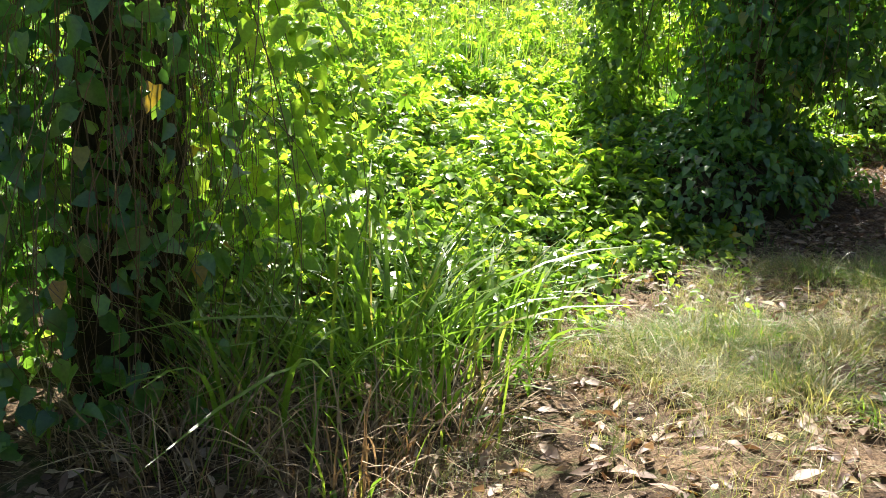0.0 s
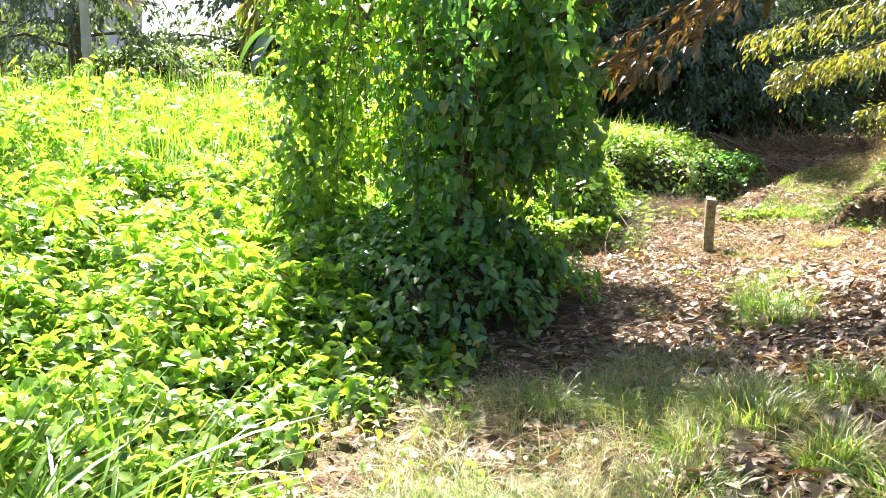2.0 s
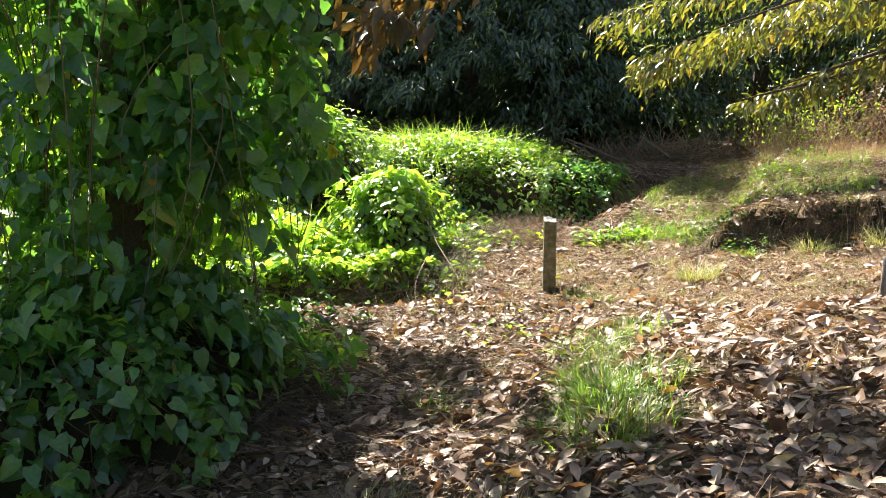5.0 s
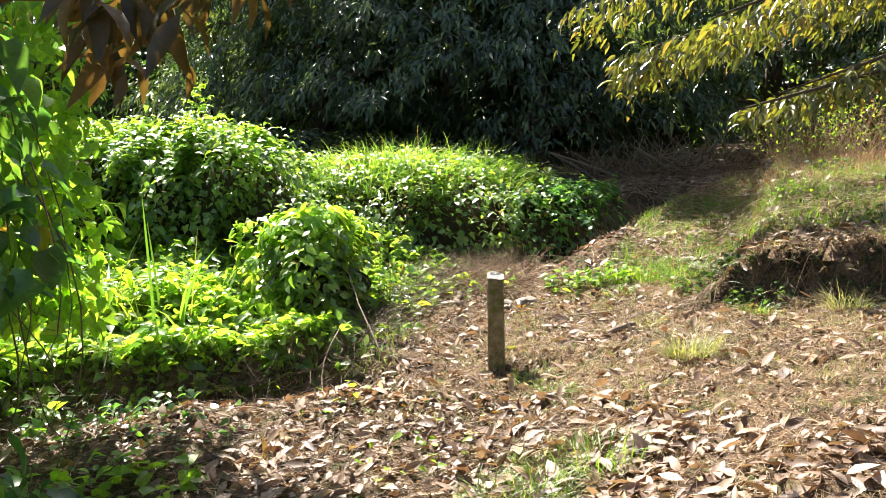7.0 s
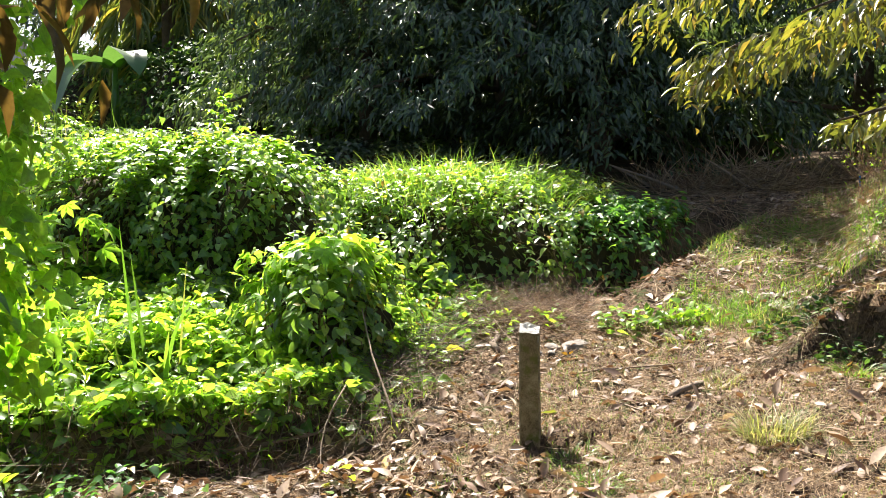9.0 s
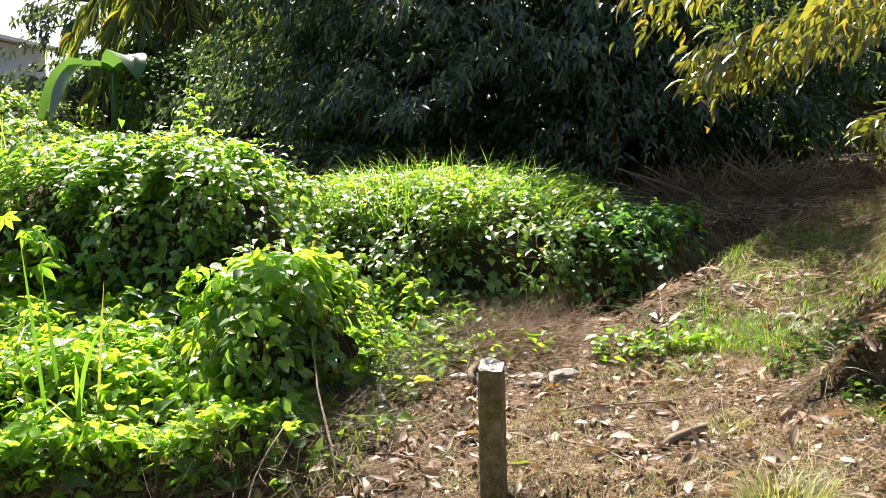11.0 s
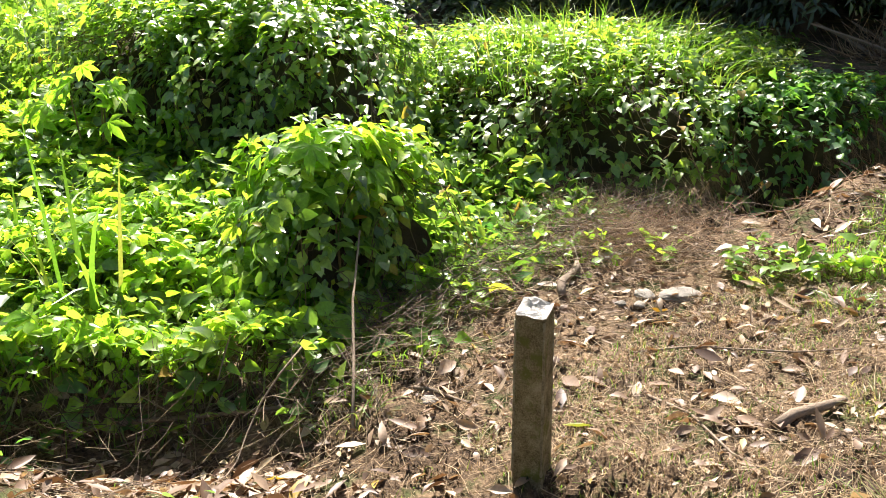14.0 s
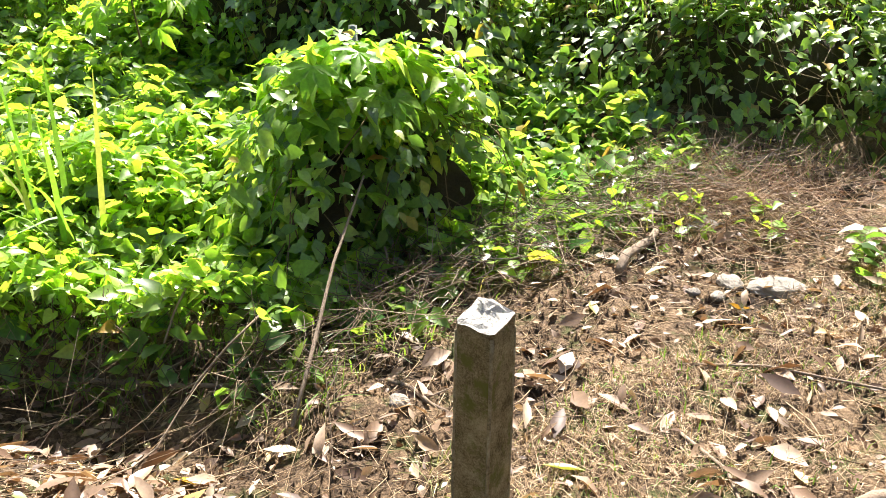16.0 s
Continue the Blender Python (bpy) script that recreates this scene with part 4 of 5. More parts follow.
# ---- grasses ----
def grass_patch(name, label, n, spread, length, width, bend, material, x, y, z=None, squash=1.0, category="grass", group="grass tufts", singles=0):
    gz = float(ground_z(x, y)) if z is None else z
    t = thing(name, label, category, group, (x, y, gz))
    a, r = RNG.uniform(0, math.tau, n), spread * np.sqrt(RNG.uniform(0, 1, n))
    px, py = r * np.cos(a), squash * r * np.sin(a)
    pz = (ground_z(x + px, y + py) - gz) if z is None else -0.4 * (r / spread) ** 3
    w = unit(np.c_[np.cos(a), np.sin(a), np.zeros(n)] + RNG.normal(0, 0.7, (n, 3)) * np.array([1, 1, 0]))
    part("grass", blades("grass", np.c_[px, py, pz - 0.01], w, RNG.uniform(0.45, 1.15, n) * length, RNG.uniform(0.7, 1.2, n) * width, np.abs(RNG.normal(bend, 0.35, n))), material, t, kind="stuff")
    for k in range(singles):
        i = slice(k, k + 1)
        part("blade", blades("blade", np.c_[px, py, pz - 0.01][i], w[i], np.array([length * float(RNG.uniform(0.9, 1.3))]), np.array([width * 1.3]), np.abs(RNG.normal(bend, 0.3, 1)), 6), material, t)
    return t


TALL = "clump of tall arching green grass beside the tree"
for x, y, n, s, ln in ((-0.3, -8.75, 60, 0.4, 1.1), (-0.6, -8.3, 60, 0.4, 0.95), (-0.1, -8.2, 55, 0.4, 0.65), (-0.35, -9.3, 50, 0.35, 1.05), (-0.65, -7.6, 50, 0.4, 0.6), (0.1, -8.7, 40, 0.3, 0.5)):
    grass_patch("tall_grass_clump", TALL, n, s, ln, 0.0095, 0.7, GRASS, x, y, group="tall grass clumps", singles=20)
for x, y in ((-0.1, -9.8), (0.25, -9.3), (-0.55, -9.9), (0.35, -8.9), (-0.6, -9.4)):
    grass_patch("dry_grass_clump", "shaded clump of dry and green grass at the tree foot", 130, 0.34, 0.5, 0.004, 0.8, STRAW, x, y, group="dry grass clumps")
    grass_patch("tall_grass_clump", "few dark green blades in the shade", 14, 0.3, 0.5, 0.007, 0.5, GRASS, x + 0.1, y - 0.05, group="tall grass clumps")
for x, y, n, s, ln, m in ((1.28, -3.35, 330, 0.32, 0.24, GRASS), (1.3, -2.75, 260, 0.24, 0.22, GRASS), (2.4, -4.9, 200, 0.2, 0.25, FINE_GRASS), (1.64, -5.7, 420, 0.26, 0.28, FINE_GRASS), (1.05, -4.6, 300, 0.25, 0.22, FINE_GRASS), (1.15, -2.95, 240, 0.18, 0.22, GRASS), (0.95, -2.55, 130, 0.14, 0.16, GRASS),
                          (1.2, 0.15, 330, 0.16, 0.22, FINE_GRASS), (1.05, -1.5, 200, 0.2, 0.18, GRASS), (0.75, -1.9, 160, 0.17, 0.16, GRASS), (2.05, 1.1, 220, 0.14, 0.24, FINE_GRASS), (2.6, 1.15, 200, 0.14, 0.26, FINE_GRASS),
                          (0.55, -0.55, 130, 0.12, 0.1, GRASS), (0.35, -0.3, 120, 0.12, 0.1, GRASS), (-0.28, 0.05, 60, 0.07, 0.09, FINE_GRASS), (2.3, -5.6, 200, 0.2, 0.25, FINE_GRASS), (0.6, -4.4, 220, 0.22, 0.2, FINE_GRASS),
                          (0.7, -6.9, 260, 0.24, 0.2, GRASS), (0.25, -7.4, 260, 0.22, 0.22, GRASS), (1.2, -7.5, 200, 0.2, 0.16, GRASS), (0.2, -2.9, 90, 0.15, 0.14, GRASS), (-0.95, 0.35, 70, 0.15, 0.16, GRASS), (-0.85, -0.1, 70, 0.15, 0.15, GRASS),
                          (0.8, 1.0, 90, 0.12, 0.12, FINE_GRASS), (0.35, 1.9, 110, 0.12, 0.14, GRASS), (1.0, 2.3, 200, 0.22, 0.2, FINE_GRASS), (0.7, 2.6, 240, 0.28, 0.18, GRASS), (1.6, 1.75, 90, 0.14, 0.12, FINE_GRASS), (2.4, 1.7, 120, 0.16, 0.14, FINE_GRASS), (2.9, 1.65, 120, 0.15, 0.2, FINE_GRASS), (1.5, 1.1, 90, 0.1, 0.15, GRASS), (2.9, 0.9, 120, 0.15, 0.16, FINE_GRASS)):
    grass_patch("grass_tuft", "soft tuft of fine pale green grass" if m is FINE_GRASS else "tuft of green grass on the path side", n, s, ln, 0.0022 if m is FINE_GRASS else 0.003, 0.85, m, x, y)
for k in range(11):
    x, y = 1.15 + 0.21 * k + float(RNG.normal(0, 0.05)), 1.42 - 0.1 * math.sin(2.3 * (1.15 + 0.21 * k)) + float(RNG.normal(0, 0.05))
    grass_patch("grass_tuft", "dry grass tuft drooping over the eroded bank edge", int(RNG.uniform(50, 120)), float(RNG.uniform(0.06, 0.12)), float(RNG.uniform(0.1, 0.2)), 0.0018, 1.4, STRAW if k % 3 else FINE_GRASS, x, y)
for k in range(26):
    x, y = float(RNG.uniform(0.0, 1.5)), float(RNG.uniform(-7.9, -5.0))
    grass_patch("grass_tuft", "soft arching tuft of pale silky grass", int(RNG.uniform(120, 300)), float(RNG.uniform(0.12, 0.24)), float(RNG.uniform(0.22, 0.34)), 0.0017, 1.15, FINE_GRASS if k % 4 else GRASS, x, y)
grass_patch("tall_grass_clump", "few tall broad grass blades rising from the vines", 12, 0.22, 0.95, 0.013, 0.45, GRASS, -2.3, -0.45, group="tall grass clumps")
grass_patch("tall_grass_clump", "few tall broad grass blades rising from the vines", 9, 0.25, 0.8, 0.012, 0.5, GRASS, -2.9, -0.5, group="tall grass clumps")
grass_patch("mound_grass", "bright grass growing on the crown of the vine mound", 2200, 1.75, 0.5, 0.0045, 0.85, GRASS, -2.9, 4.4, 1.27, 0.9)
grass_patch("mound_grass", "bright grass growing between the mounds", 700, 0.7, 0.4, 0.005, 0.4, GRASS, -3.4, 3.2, 0.98)


def grass_sheet(name, label, n, where, length, width, bend, material, category="grass"):
    x, y = where(n)
    w = unit(ring_ways(len(x)))
    me = blades(name, on_ground(x, y, -0.005), w, RNG.uniform(0.4, 1.2, len(x)) * length, RNG.uniform(0.7, 1.2, len(x)) * width, np.abs(RNG.normal(bend, 0.4, len(x))), 2 if length < 0.1 else 3)
    return tagged(part(name, me, material, kind="stuff"), label, category)


def clumped(n, boxes, patchy=0.1):
    """Random places within boxes, thick and thin by turns, off the vine cover."""
    x, y = np.zeros(0), np.zeros(0)
    for x0, x1, y0, y1, share in boxes:
        m = int(n * share * 3)
        a, b = RNG.uniform(x0, x1, m), RNG.uniform(y0, y1, m)
        keep = (RNG.uniform(-1, 1, m) < wave(a, b, 2.4, x0) + wave(a, b, 6.1, y0) * 0.7 - patchy) & (a > cover_edge(b) - 0.1)
        x, y = np.r_[x, a[keep]], np.r_[y, b[keep]]
    return x, y


grass_sheet("fine_pale_grass", "fine pale sunlit grass spreading over the slope", 8000, lambda n: clumped(n, [(-0.1, 1.6, -8.0, -5.1, 0.85), (0.4, 1.3, -5.1, -4.5, 0.15), (0.5, 2.2, -9.7, -8.0, 0.22)], 0.55), 0.23, 0.0015, 0.95, FINE_GRASS)
grass_sheet("green_slope_grass", "low green grass on the rise beyond the post", 12000, lambda n: clumped(n, [(0.0, 2.6, 2.2, 5.2, 0.6), (0.6, 3.6, 4.5, 7.0, 0.4)]), 0.14, 0.0026, 0.8, GRASS)
grass_sheet("short_dry_grass", "short dry grass and weeds round the post", 70000, lambda n: clumped(n, [(-0.3, 2.6, -0.6, 2.4, 0.7), (0.4, 3.4, -3.4, -0.6, 0.3)], 0.2), 0.06, 0.0012, 1.0, STRAW)
grass_sheet("short_green_weeds", "short green weeds round the post", 14000, lambda n: clumped(n, [(-0.3, 2.4, -1.0, 2.4, 0.6), (-0.2, 1.2, -7.9, -2.0, 0.4)], 0.45), 0.055, 0.0022, 0.8, GRASS)
grass_sheet("field_grass", "tall sunlit grass standing across the open field", 9000, lambda n: (RNG.uniform(-14, -5.2, n), RNG.uniform(-6.5, 3.0, n)), 1.25, 0.0075, 0.45, GRASS)
grass_sheet("edge_weeds", "weedy grass along the edge of the vines", 5000, lambda n: (lambda y: (cover_edge(y) + RNG.normal(-0.05, 0.16, n), y))(RNG.uniform(-8.2, 3, n)), 0.16, 0.003, 0.7, GRASS)

# dead stems lying over bank and path
def straw_sheet(name, label, n, where, length, rad, material, lift=0.02, tilt=0.12):
    x, y = where(n)
    n = len(x)
    s = on_ground(x, y, 0) + np.c_[np.zeros((n, 2)), RNG.uniform(0, lift, n)]
    d = ring_ways(n) * (RNG.uniform(0.4, 1.2, n) * length)[:, None]
    e = s + d
    e[:, 2] = ground_z(e[:, 0], e[:, 1]) + RNG.uniform(0, lift, n) + np.abs(RNG.normal(0, tilt, n)) * length
    me = rods(name, s, e, RNG.uniform(0.6, 1.4, n) * rad, 0.015, 2)
    return tagged(part(name, me, material, kind="stuff"), label, "dry stems")


straw_sheet("dry_stems", "tangle of dry stems on the path round the post", 9500, lambda n: (RNG.uniform(-1.3, 2.6, n), RNG.uniform(-2.4, 2.6, n)), 0.2, 0.0017, STRAW)
straw_sheet("bank_stems", "thick tangle of dead vine stems hanging over the bank", 2800, lambda n: (lambda y: (cover_edge(y) + RNG.normal(0.06, 0.13, n), y))(RNG.uniform(-3.8, 2.8, n)), 0.3, 0.0019, HUSK, 0.16, 0.2)
straw_sheet("litter_stems", "dry stems among the dead leaves in the shade", 3200, lambda n: (RNG.uniform(-2.4, 1.0, n), RNG.uniform(-4.6, -0.9, n)), 0.28, 0.0017, HUSK, 0.06)
straw_sheet("slope_stems", "dry grass stems on the lower slope", 3200, lambda n: (RNG.uniform(-0.8, 2.8, n), RNG.uniform(-10.4, -4.5, n)), 0.25, 0.0014, STRAW, 0.06, 0.2)
straw_sheet("debris_stems", "brown heap of dead stems at the tree foot", 1500, lambda n: (RNG.normal(-0.6, 0.28, n), RNG.normal(-3.45, 0.35, n)), 0.35, 0.0022, HUSK, 0.1, 0.15)
straw_sheet("mound_foot_straw", "reddish dry straw at the foot of the mound", 1300, lambda n: (RNG.normal(-0.95, 0.3, n), RNG.normal(2.25, 0.3, n)), 0.22, 0.0018, RED_STRAW, 0.12, 0.3)
straw_sheet("bank_roots", "roots and dead grass hanging from the eroded bank", 1500, lambda n: (RNG.uniform(0.9, 3.6, n), RNG.normal(1.38, 0.12, n)), 0.16, 0.0016, HUSK, 0.05, 0.1)
straw_sheet("upper_slope_straw", "dry straw and twigs on the upper slope", 7500, lambda n: (RNG.uniform(-0.9, 4.5, n), RNG.uniform(2.9, 9.5, n)), 0.4, 0.003, RED_STRAW, 0.06, 0.08)


# ---- brush pile and dry shrubs ----
def brush(name, label, x, y, rx, ry, hgt, n, length, rad, material, category="brush", upright=0.4):
    gz = float(ground_z(x, y))
    t = thing(name, label, category, "", (x, y, gz))
    a, r = RNG.uniform(0, math.tau, n), np.sqrt(RNG.uniform(0, 1, n))
    s = np.c_[rx * r * np.cos(a), ry * r * np.sin(a), np.zeros(n)]
    s[:, 2] = hgt * (1 - r**2) * RNG.uniform(0, 1, n) * (1 - upright)
    d = unit(RNG.normal(0, 1, (n, 3)) * np.array([1, 1, 0.35]) + np.array([0, 0, upright * 1.6])) * (RNG.uniform(0.4, 1.2, n) * length)[:, None]
    d[:, 2] = np.abs(d[:, 2])
    for k in range(5 if category == "brush" else 0):
        q, w = RNG.normal(0, 0.35, 2), RNG.normal(0, 1, 2)
        part("branch", limb([(q[0] * rx, q[1] * ry, 0.02), (q[0] * rx + 0.3 * w[0], q[1] * ry + 0.3 * w[1], hgt * 0.5), (q[0] * rx + 0.6 * w[0], q[1] * ry + 0.6 * w[1], hgt * 0.9)], [0.024, 0.018, 0.009], 6), TWIG, t)
    part("brushwood", rods("brushwood", s, s + d, RNG.uniform(0.5, 1.5, n) * rad, 0.05, 3), material, t, kind="stuff")
    return t


brush("brush_pile", "heap of cut dry branches on the slope", 0.0, 7.3, 0.9, 0.6, 0.45, 500, 0.7, 0.005, STRAW, upright=0.2)
brush("brush_pile", "heap of cut dry branches on the slope", 1.0, 7.9, 0.9, 0.6, 0.4, 380, 0.7, 0.005, HUSK, upright=0.2)
brush("brush_pile", "low heap of reddish dry stalks", -1.0, 6.9, 0.6, 0.35, 0.4, 180, 0.5, 0.006, RED_STRAW, upright=0.6)
for x, y, h in ((2.0, 6.2, 0.95), (2.9, 6.6, 1.1), (3.5, 5.8, 1.0), (1.5, 6.9, 0.7)):
    b = brush("dry_shrub", "reddish dry weedy shrub on the slope", x, y, 0.5, 0.45, 0.3, 260, h, 0.0024, RED_STRAW, "shrub", 0.9)
    a = RNG.normal(0, 1, (500, 3)) * np.array([0.38, 0.35, 0.25]) + np.array([0, 0, h * 0.55])
    part("foliage", leaves("foliage", lance_leaf(0.2), a, RNG.normal(0, 1, (500, 3)), RNG.normal(0, 1, (500, 3)), RNG.uniform(0.03, 0.06, 500), 0.2), (RED_STRAW if x > 2.5 else YOUNG), b, kind="stuff")
grass_sheet("red_slope_grass", "hazy reddish dry grass on the upper slope", 4500, lambda n: (RNG.normal(2.3, 0.9, n), RNG.normal(5.6, 0.8, n)), 0.26, 0.0016, 0.5, RED_STRAW)


# small green weeds on the bank and by the stones
def weed(label, x, y, n, r, size, material=YOUNG):
    gz = float(ground_z(x, y))
    t = thing("weed_patch", label, "weeds", "weed patches", (x, y, gz))
    a, q = RNG.uniform(0, math.tau, n), r * np.sqrt(RNG.uniform(0, 1, n))
    px, py = q * np.cos(a), q * np.sin(a)
    p = np.c_[px, py, ground_z(x + px, y + py) - gz + RNG.uniform(0.01, 0.14, n)]
    part("foliage", leaves("foliage", heart_leaf(), p, np.array([0, 0, 1.0]) + RNG.normal(0, 0.4, (n, 3)), ring_ways(n), RNG.uniform(0.6, 1.3, n) * size, 0.25), material, t, kind="stuff")
    s = p.copy()
    s[:, 2] = ground_z(x + px, y + py) - gz
    part("stalk_growth", rods("stalk_growth", s + RNG.normal(0, 0.02, (n, 3)) * np.array([1, 1, 0]), p, np.full(n, 0.0015)), STEM, t, kind="stuff")


for x, y, n, r, s, m in ((-0.1, 2.2, 110, 0.28, 0.07, VINE), (0.25, 2.35, 60, 0.2, 0.07, YOUNG), (-0.75, 2.1, 26, 0.22, 0.07, YOUNG), (-1.05, 1.75, 40, 0.25, 0.07, YOUNG), (-1.2, 0.95, 30, 0.2, 0.06, YOUNG), (0.95, 2.0, 70, 0.2, 0.055, BUSH), (1.15, 1.85, 60, 0.16, 0.05, BUSH),
                          (-0.6, -1.0, 12, 0.25, 0.05, YOUNG), (0.15, -1.6, 26, 0.35, 0.05, YOUNG), (-0.2, -5.9, 70, 0.4, 0.06, YOUNG), (0.3, -6.6, 40, 0.3, 0.055, YOUNG), (-0.3, -7.2, 120, 0.35, 0.07, YOUNG), (-1.3, -1.75, 90, 0.5, 0.055, VINE_DARK), (-1.9, -1.4, 130, 0.5, 0.06, VINE_DARK),
                          (1.38, 1.35, 100, 0.15, 0.045, BUSH), (1.6, 1.3, 40, 0.12, 0.04, BUSH), (2.2, 1.4, 30, 0.2, 0.04, VINE_DARK), (1.9, 5.2, 120, 0.25, 0.05, BUSH), (1.5, 3.6, 50, 0.25, 0.05, YOUNG), (-0.75, -3.0, 110, 0.4, 0.075, YOUNG), (-0.95, -2.4, 160, 0.45, 0.08, YOUNG)):
    weed("small leafy green weeds sprouting from the ground", x, y, n, r, s, m)

# ---- bushes and woods behind ----
for x, y, r, top, n, size, m in ((-12.9, 11.2, 2.0, 4.1, 6000, 0.17, BUSH), (-17.5, 13.2, 2.2, 4.8, 5000, 0.2, BUSH), (-15.2, 8.2, 1.3, 2.6, 3500, 0.13, VINE), (-10.8, 10.8, 2.1, 3.4, 4500, 0.18, BUSH), (-8.1, 10.0, 1.5, 2.5, 3000, 0.16, BUSH), (-17, 6.5, 2.3, 3.0, 3800, 0.2, BUSH), (-20, 0.5, 2.8, 3.4, 3800, 0.22, VINE), (-18.5, 9.6, 2.2, 3.4, 5000, 0.16, VINE),
                             (-4.9, 9.4, 1.5, 2.1, 3000, 0.13, BUSH), (2.4, 9.3, 1.3, 2.2, 2600, 0.13, BUSH), (4.4, 8.4, 1.5, 2.3, 3000, 0.13, VINE), (5.6, 6.4, 1.4, 2.1, 2600, 0.13, VINE), (-1.6, 11.0, 1.5, 2.4, 2500, 0.15, BUSH), (-9.5, 5.6, 1.6, 1.9, 2600, 0.14, VINE), (-24, -4, 3, 3.5, 3500, 0.25, BUSH)):
    mound("bush", "dense leafy green bush at the edge of the wood", x, y, r, r * 0.9, top, n, size, m, 0, "bushes", 2.3, 0.2, plain_leaf(0.36))


def woods(name, label, n, r0, r1, a0, a1, z1, size):
    a = RNG.uniform(radians(a0), radians(a1), n)
    r = RNG.uniform(r0, r1, n)
    x, y = r * np.sin(a), r * np.cos(a)
    lump = 0.72 + 0.28 * np.sin(a * 17) * np.sin(a * 7 + 1) + 0.14 * np.sin(a * 41)
    z = ground_z(x, y) + z1 * lump * RNG.uniform(0, 1, n) ** 0.9
    o = np.c_[-np.sin(a), -np.cos(a), np.full(n, 0.6)]
    me = leaves(name, plain_leaf(), np.c_[x, y, z], o + RNG.normal(0, 0.5, (n, 3)), RNG.normal(0, 0.6, (n, 3)) - np.array([0, 0, 0.8]), RNG.uniform(0.6, 1.3, n) * size, 0.3)
    return tagged(part(name, me, DARK_TREE, kind="stuff"), label, "woods")


woods("far_woods", "dark evergreen woods closing off the distance", 30000, 20, 26, -53, 75, 11, 0.38)
woods("distant_woods", "dark wood edge behind the open field", 8000, 60, 74, -100, -44, 7, 1.0)
# The last ring is never in view; it is added to hold back sky light.
woods("unseen_woods", "unseen trees added round the clearing to limit the sky light", 7000, 16, 24, 75, 250, 4.5, 0.8)

orchard_tree("orchard_tree", "dark tree standing before the house", -16.5, 4.2, 5.5, 2.6, 0.9, 7000, 0.2, DARK_TREE, "dark orchard trees")
pole = thing("slim_palm_trunk", "slim pale leaning palm trunk in the field", "tree", at=(-13.2, 2.0, float(ground_z(-13.2, 2.0))))
part("trunk", limb([(0.1, 0.05, -0.2), (0.02, 0, 1.2), (-0.1, 0, 3.0), (-0.25, 0, 6.0)], [0.11, 0.1, 0.095, 0.08], 10), PALE_BARK, pole, smooth=True)


# ---- coconut palm and banana ----
def frond(t, base, way, length, droop, material):
    """Arched midrib with two rows of hanging leaflets."""
    u = np.linspace(0, 1, 9)
    w = np.array([math.cos(way), math.sin(way), 0])
    rib = np.array(base) + np.outer(u * length * (1 - 0.25 * u), w) + np.outer(0.35 * u * length - droop * u**2 * length, [0, 0, 1])
    f = part("midrib", limb([tuple(p) for p in rib], [0.03 - 0.0027 * k for k in range(9)], 5), PALM, t)
    n = 110
    v = RNG.uniform(0.12, 1, n) * 8
    i = np.minimum(v.astype(int), 7)
    g = (v - i)[:, None]
    p = rib[i] * (1 - g) + rib[i + 1] * g
    s = np.cross(w, [0, 0, 1.0]) * np.sign(RNG.normal(0, 1, n))[:, None]
    part("frond_foliage", leaves("frond_foliage", lance_leaf(0.045), p, np.array([0, 0, 0.6]) + 0.8 * s + RNG.normal(0, 0.2, (n, 3)), 0.6 * s + 0.35 * w - np.array([0, 0, 0.9]), RNG.uniform(0.6, 1.0, n) * 0.28 * length, 0.1), material, f, kind="stuff")


px, py = -15.2, 12.2
pz = float(ground_z(px, py))
palm = thing("coconut_palm", "coconut palm with hanging yellowing fronds behind the bushes", "palm", at=(px, py, pz))
part("trunk", limb([(0, 0, -0.3), (0.05, 0, 1.5), (0.1, 0, 2.9), (0.15, 0, 3.9)], [0.24, 0.2, 0.18, 0.16], 10), BARK, palm, smooth=True)
for k in range(15):
    frond(palm, (0.15, 0, 3.85), k * 2.4, 3.4, 0.75 + 0.35 * (k % 3), PALM)
bxx, byy = -14.0, 9.4
banana = thing("banana_plant", "banana plant with large drooping green leaves", "banana plant", at=(bxx, byy, float(ground_z(bxx, byy))))
part("stem", limb([(0, 0, -0.1), (0, 0.05, 0.8), (0.05, 0.05, 1.5)], [0.1, 0.085, 0.05], 8), BANANA, banana, smooth=True)
for k, (a, ln, up, dr) in enumerate(((214, 2.4, 1.0, 1.75), (-20, 2.2, 0.9, 1.0), (40, 2.0, 0.9, 1.2), (-100, 2.0, 0.8, 1.5))):
    c, s = math.cos(radians(a)), math.sin(radians(a))
    bm = bmesh.new()
    rows = []
    for i in range(10):
        u = i / 9
        o, z = ln * u * (1 - 0.3 * u), 1.45 + up * ln * u * 0.7 - dr * ln * u * u * 0.75
        w = 0.36 * math.sin(math.pi * min(1, 0.12 + 0.88 * u)) ** 0.6 + 0.01
        rows.append([bm.verts.new((o * c + q * w * -s, o * s + q * w * c, z + 0.25 * w * abs(q) + 0.02 * math.sin(i * 2.2 + q))) for q in (-1, -0.5, 0, 0.5, 1)])
    for lo, hi in zip(rows, rows[1:]):
        for j in range(4):
            bm.faces.new((lo[j], lo[j + 1], hi[j + 1], hi[j]))
    part("leaf", bm, BANANA, banana, smooth=True)

# ---- house across the field ----
house = thing("house", "pale blue-grey house half hidden behind trees", "house", at=(-34.9, 17.9, 1.2))
house.rotation_euler.z = radians(111.7)
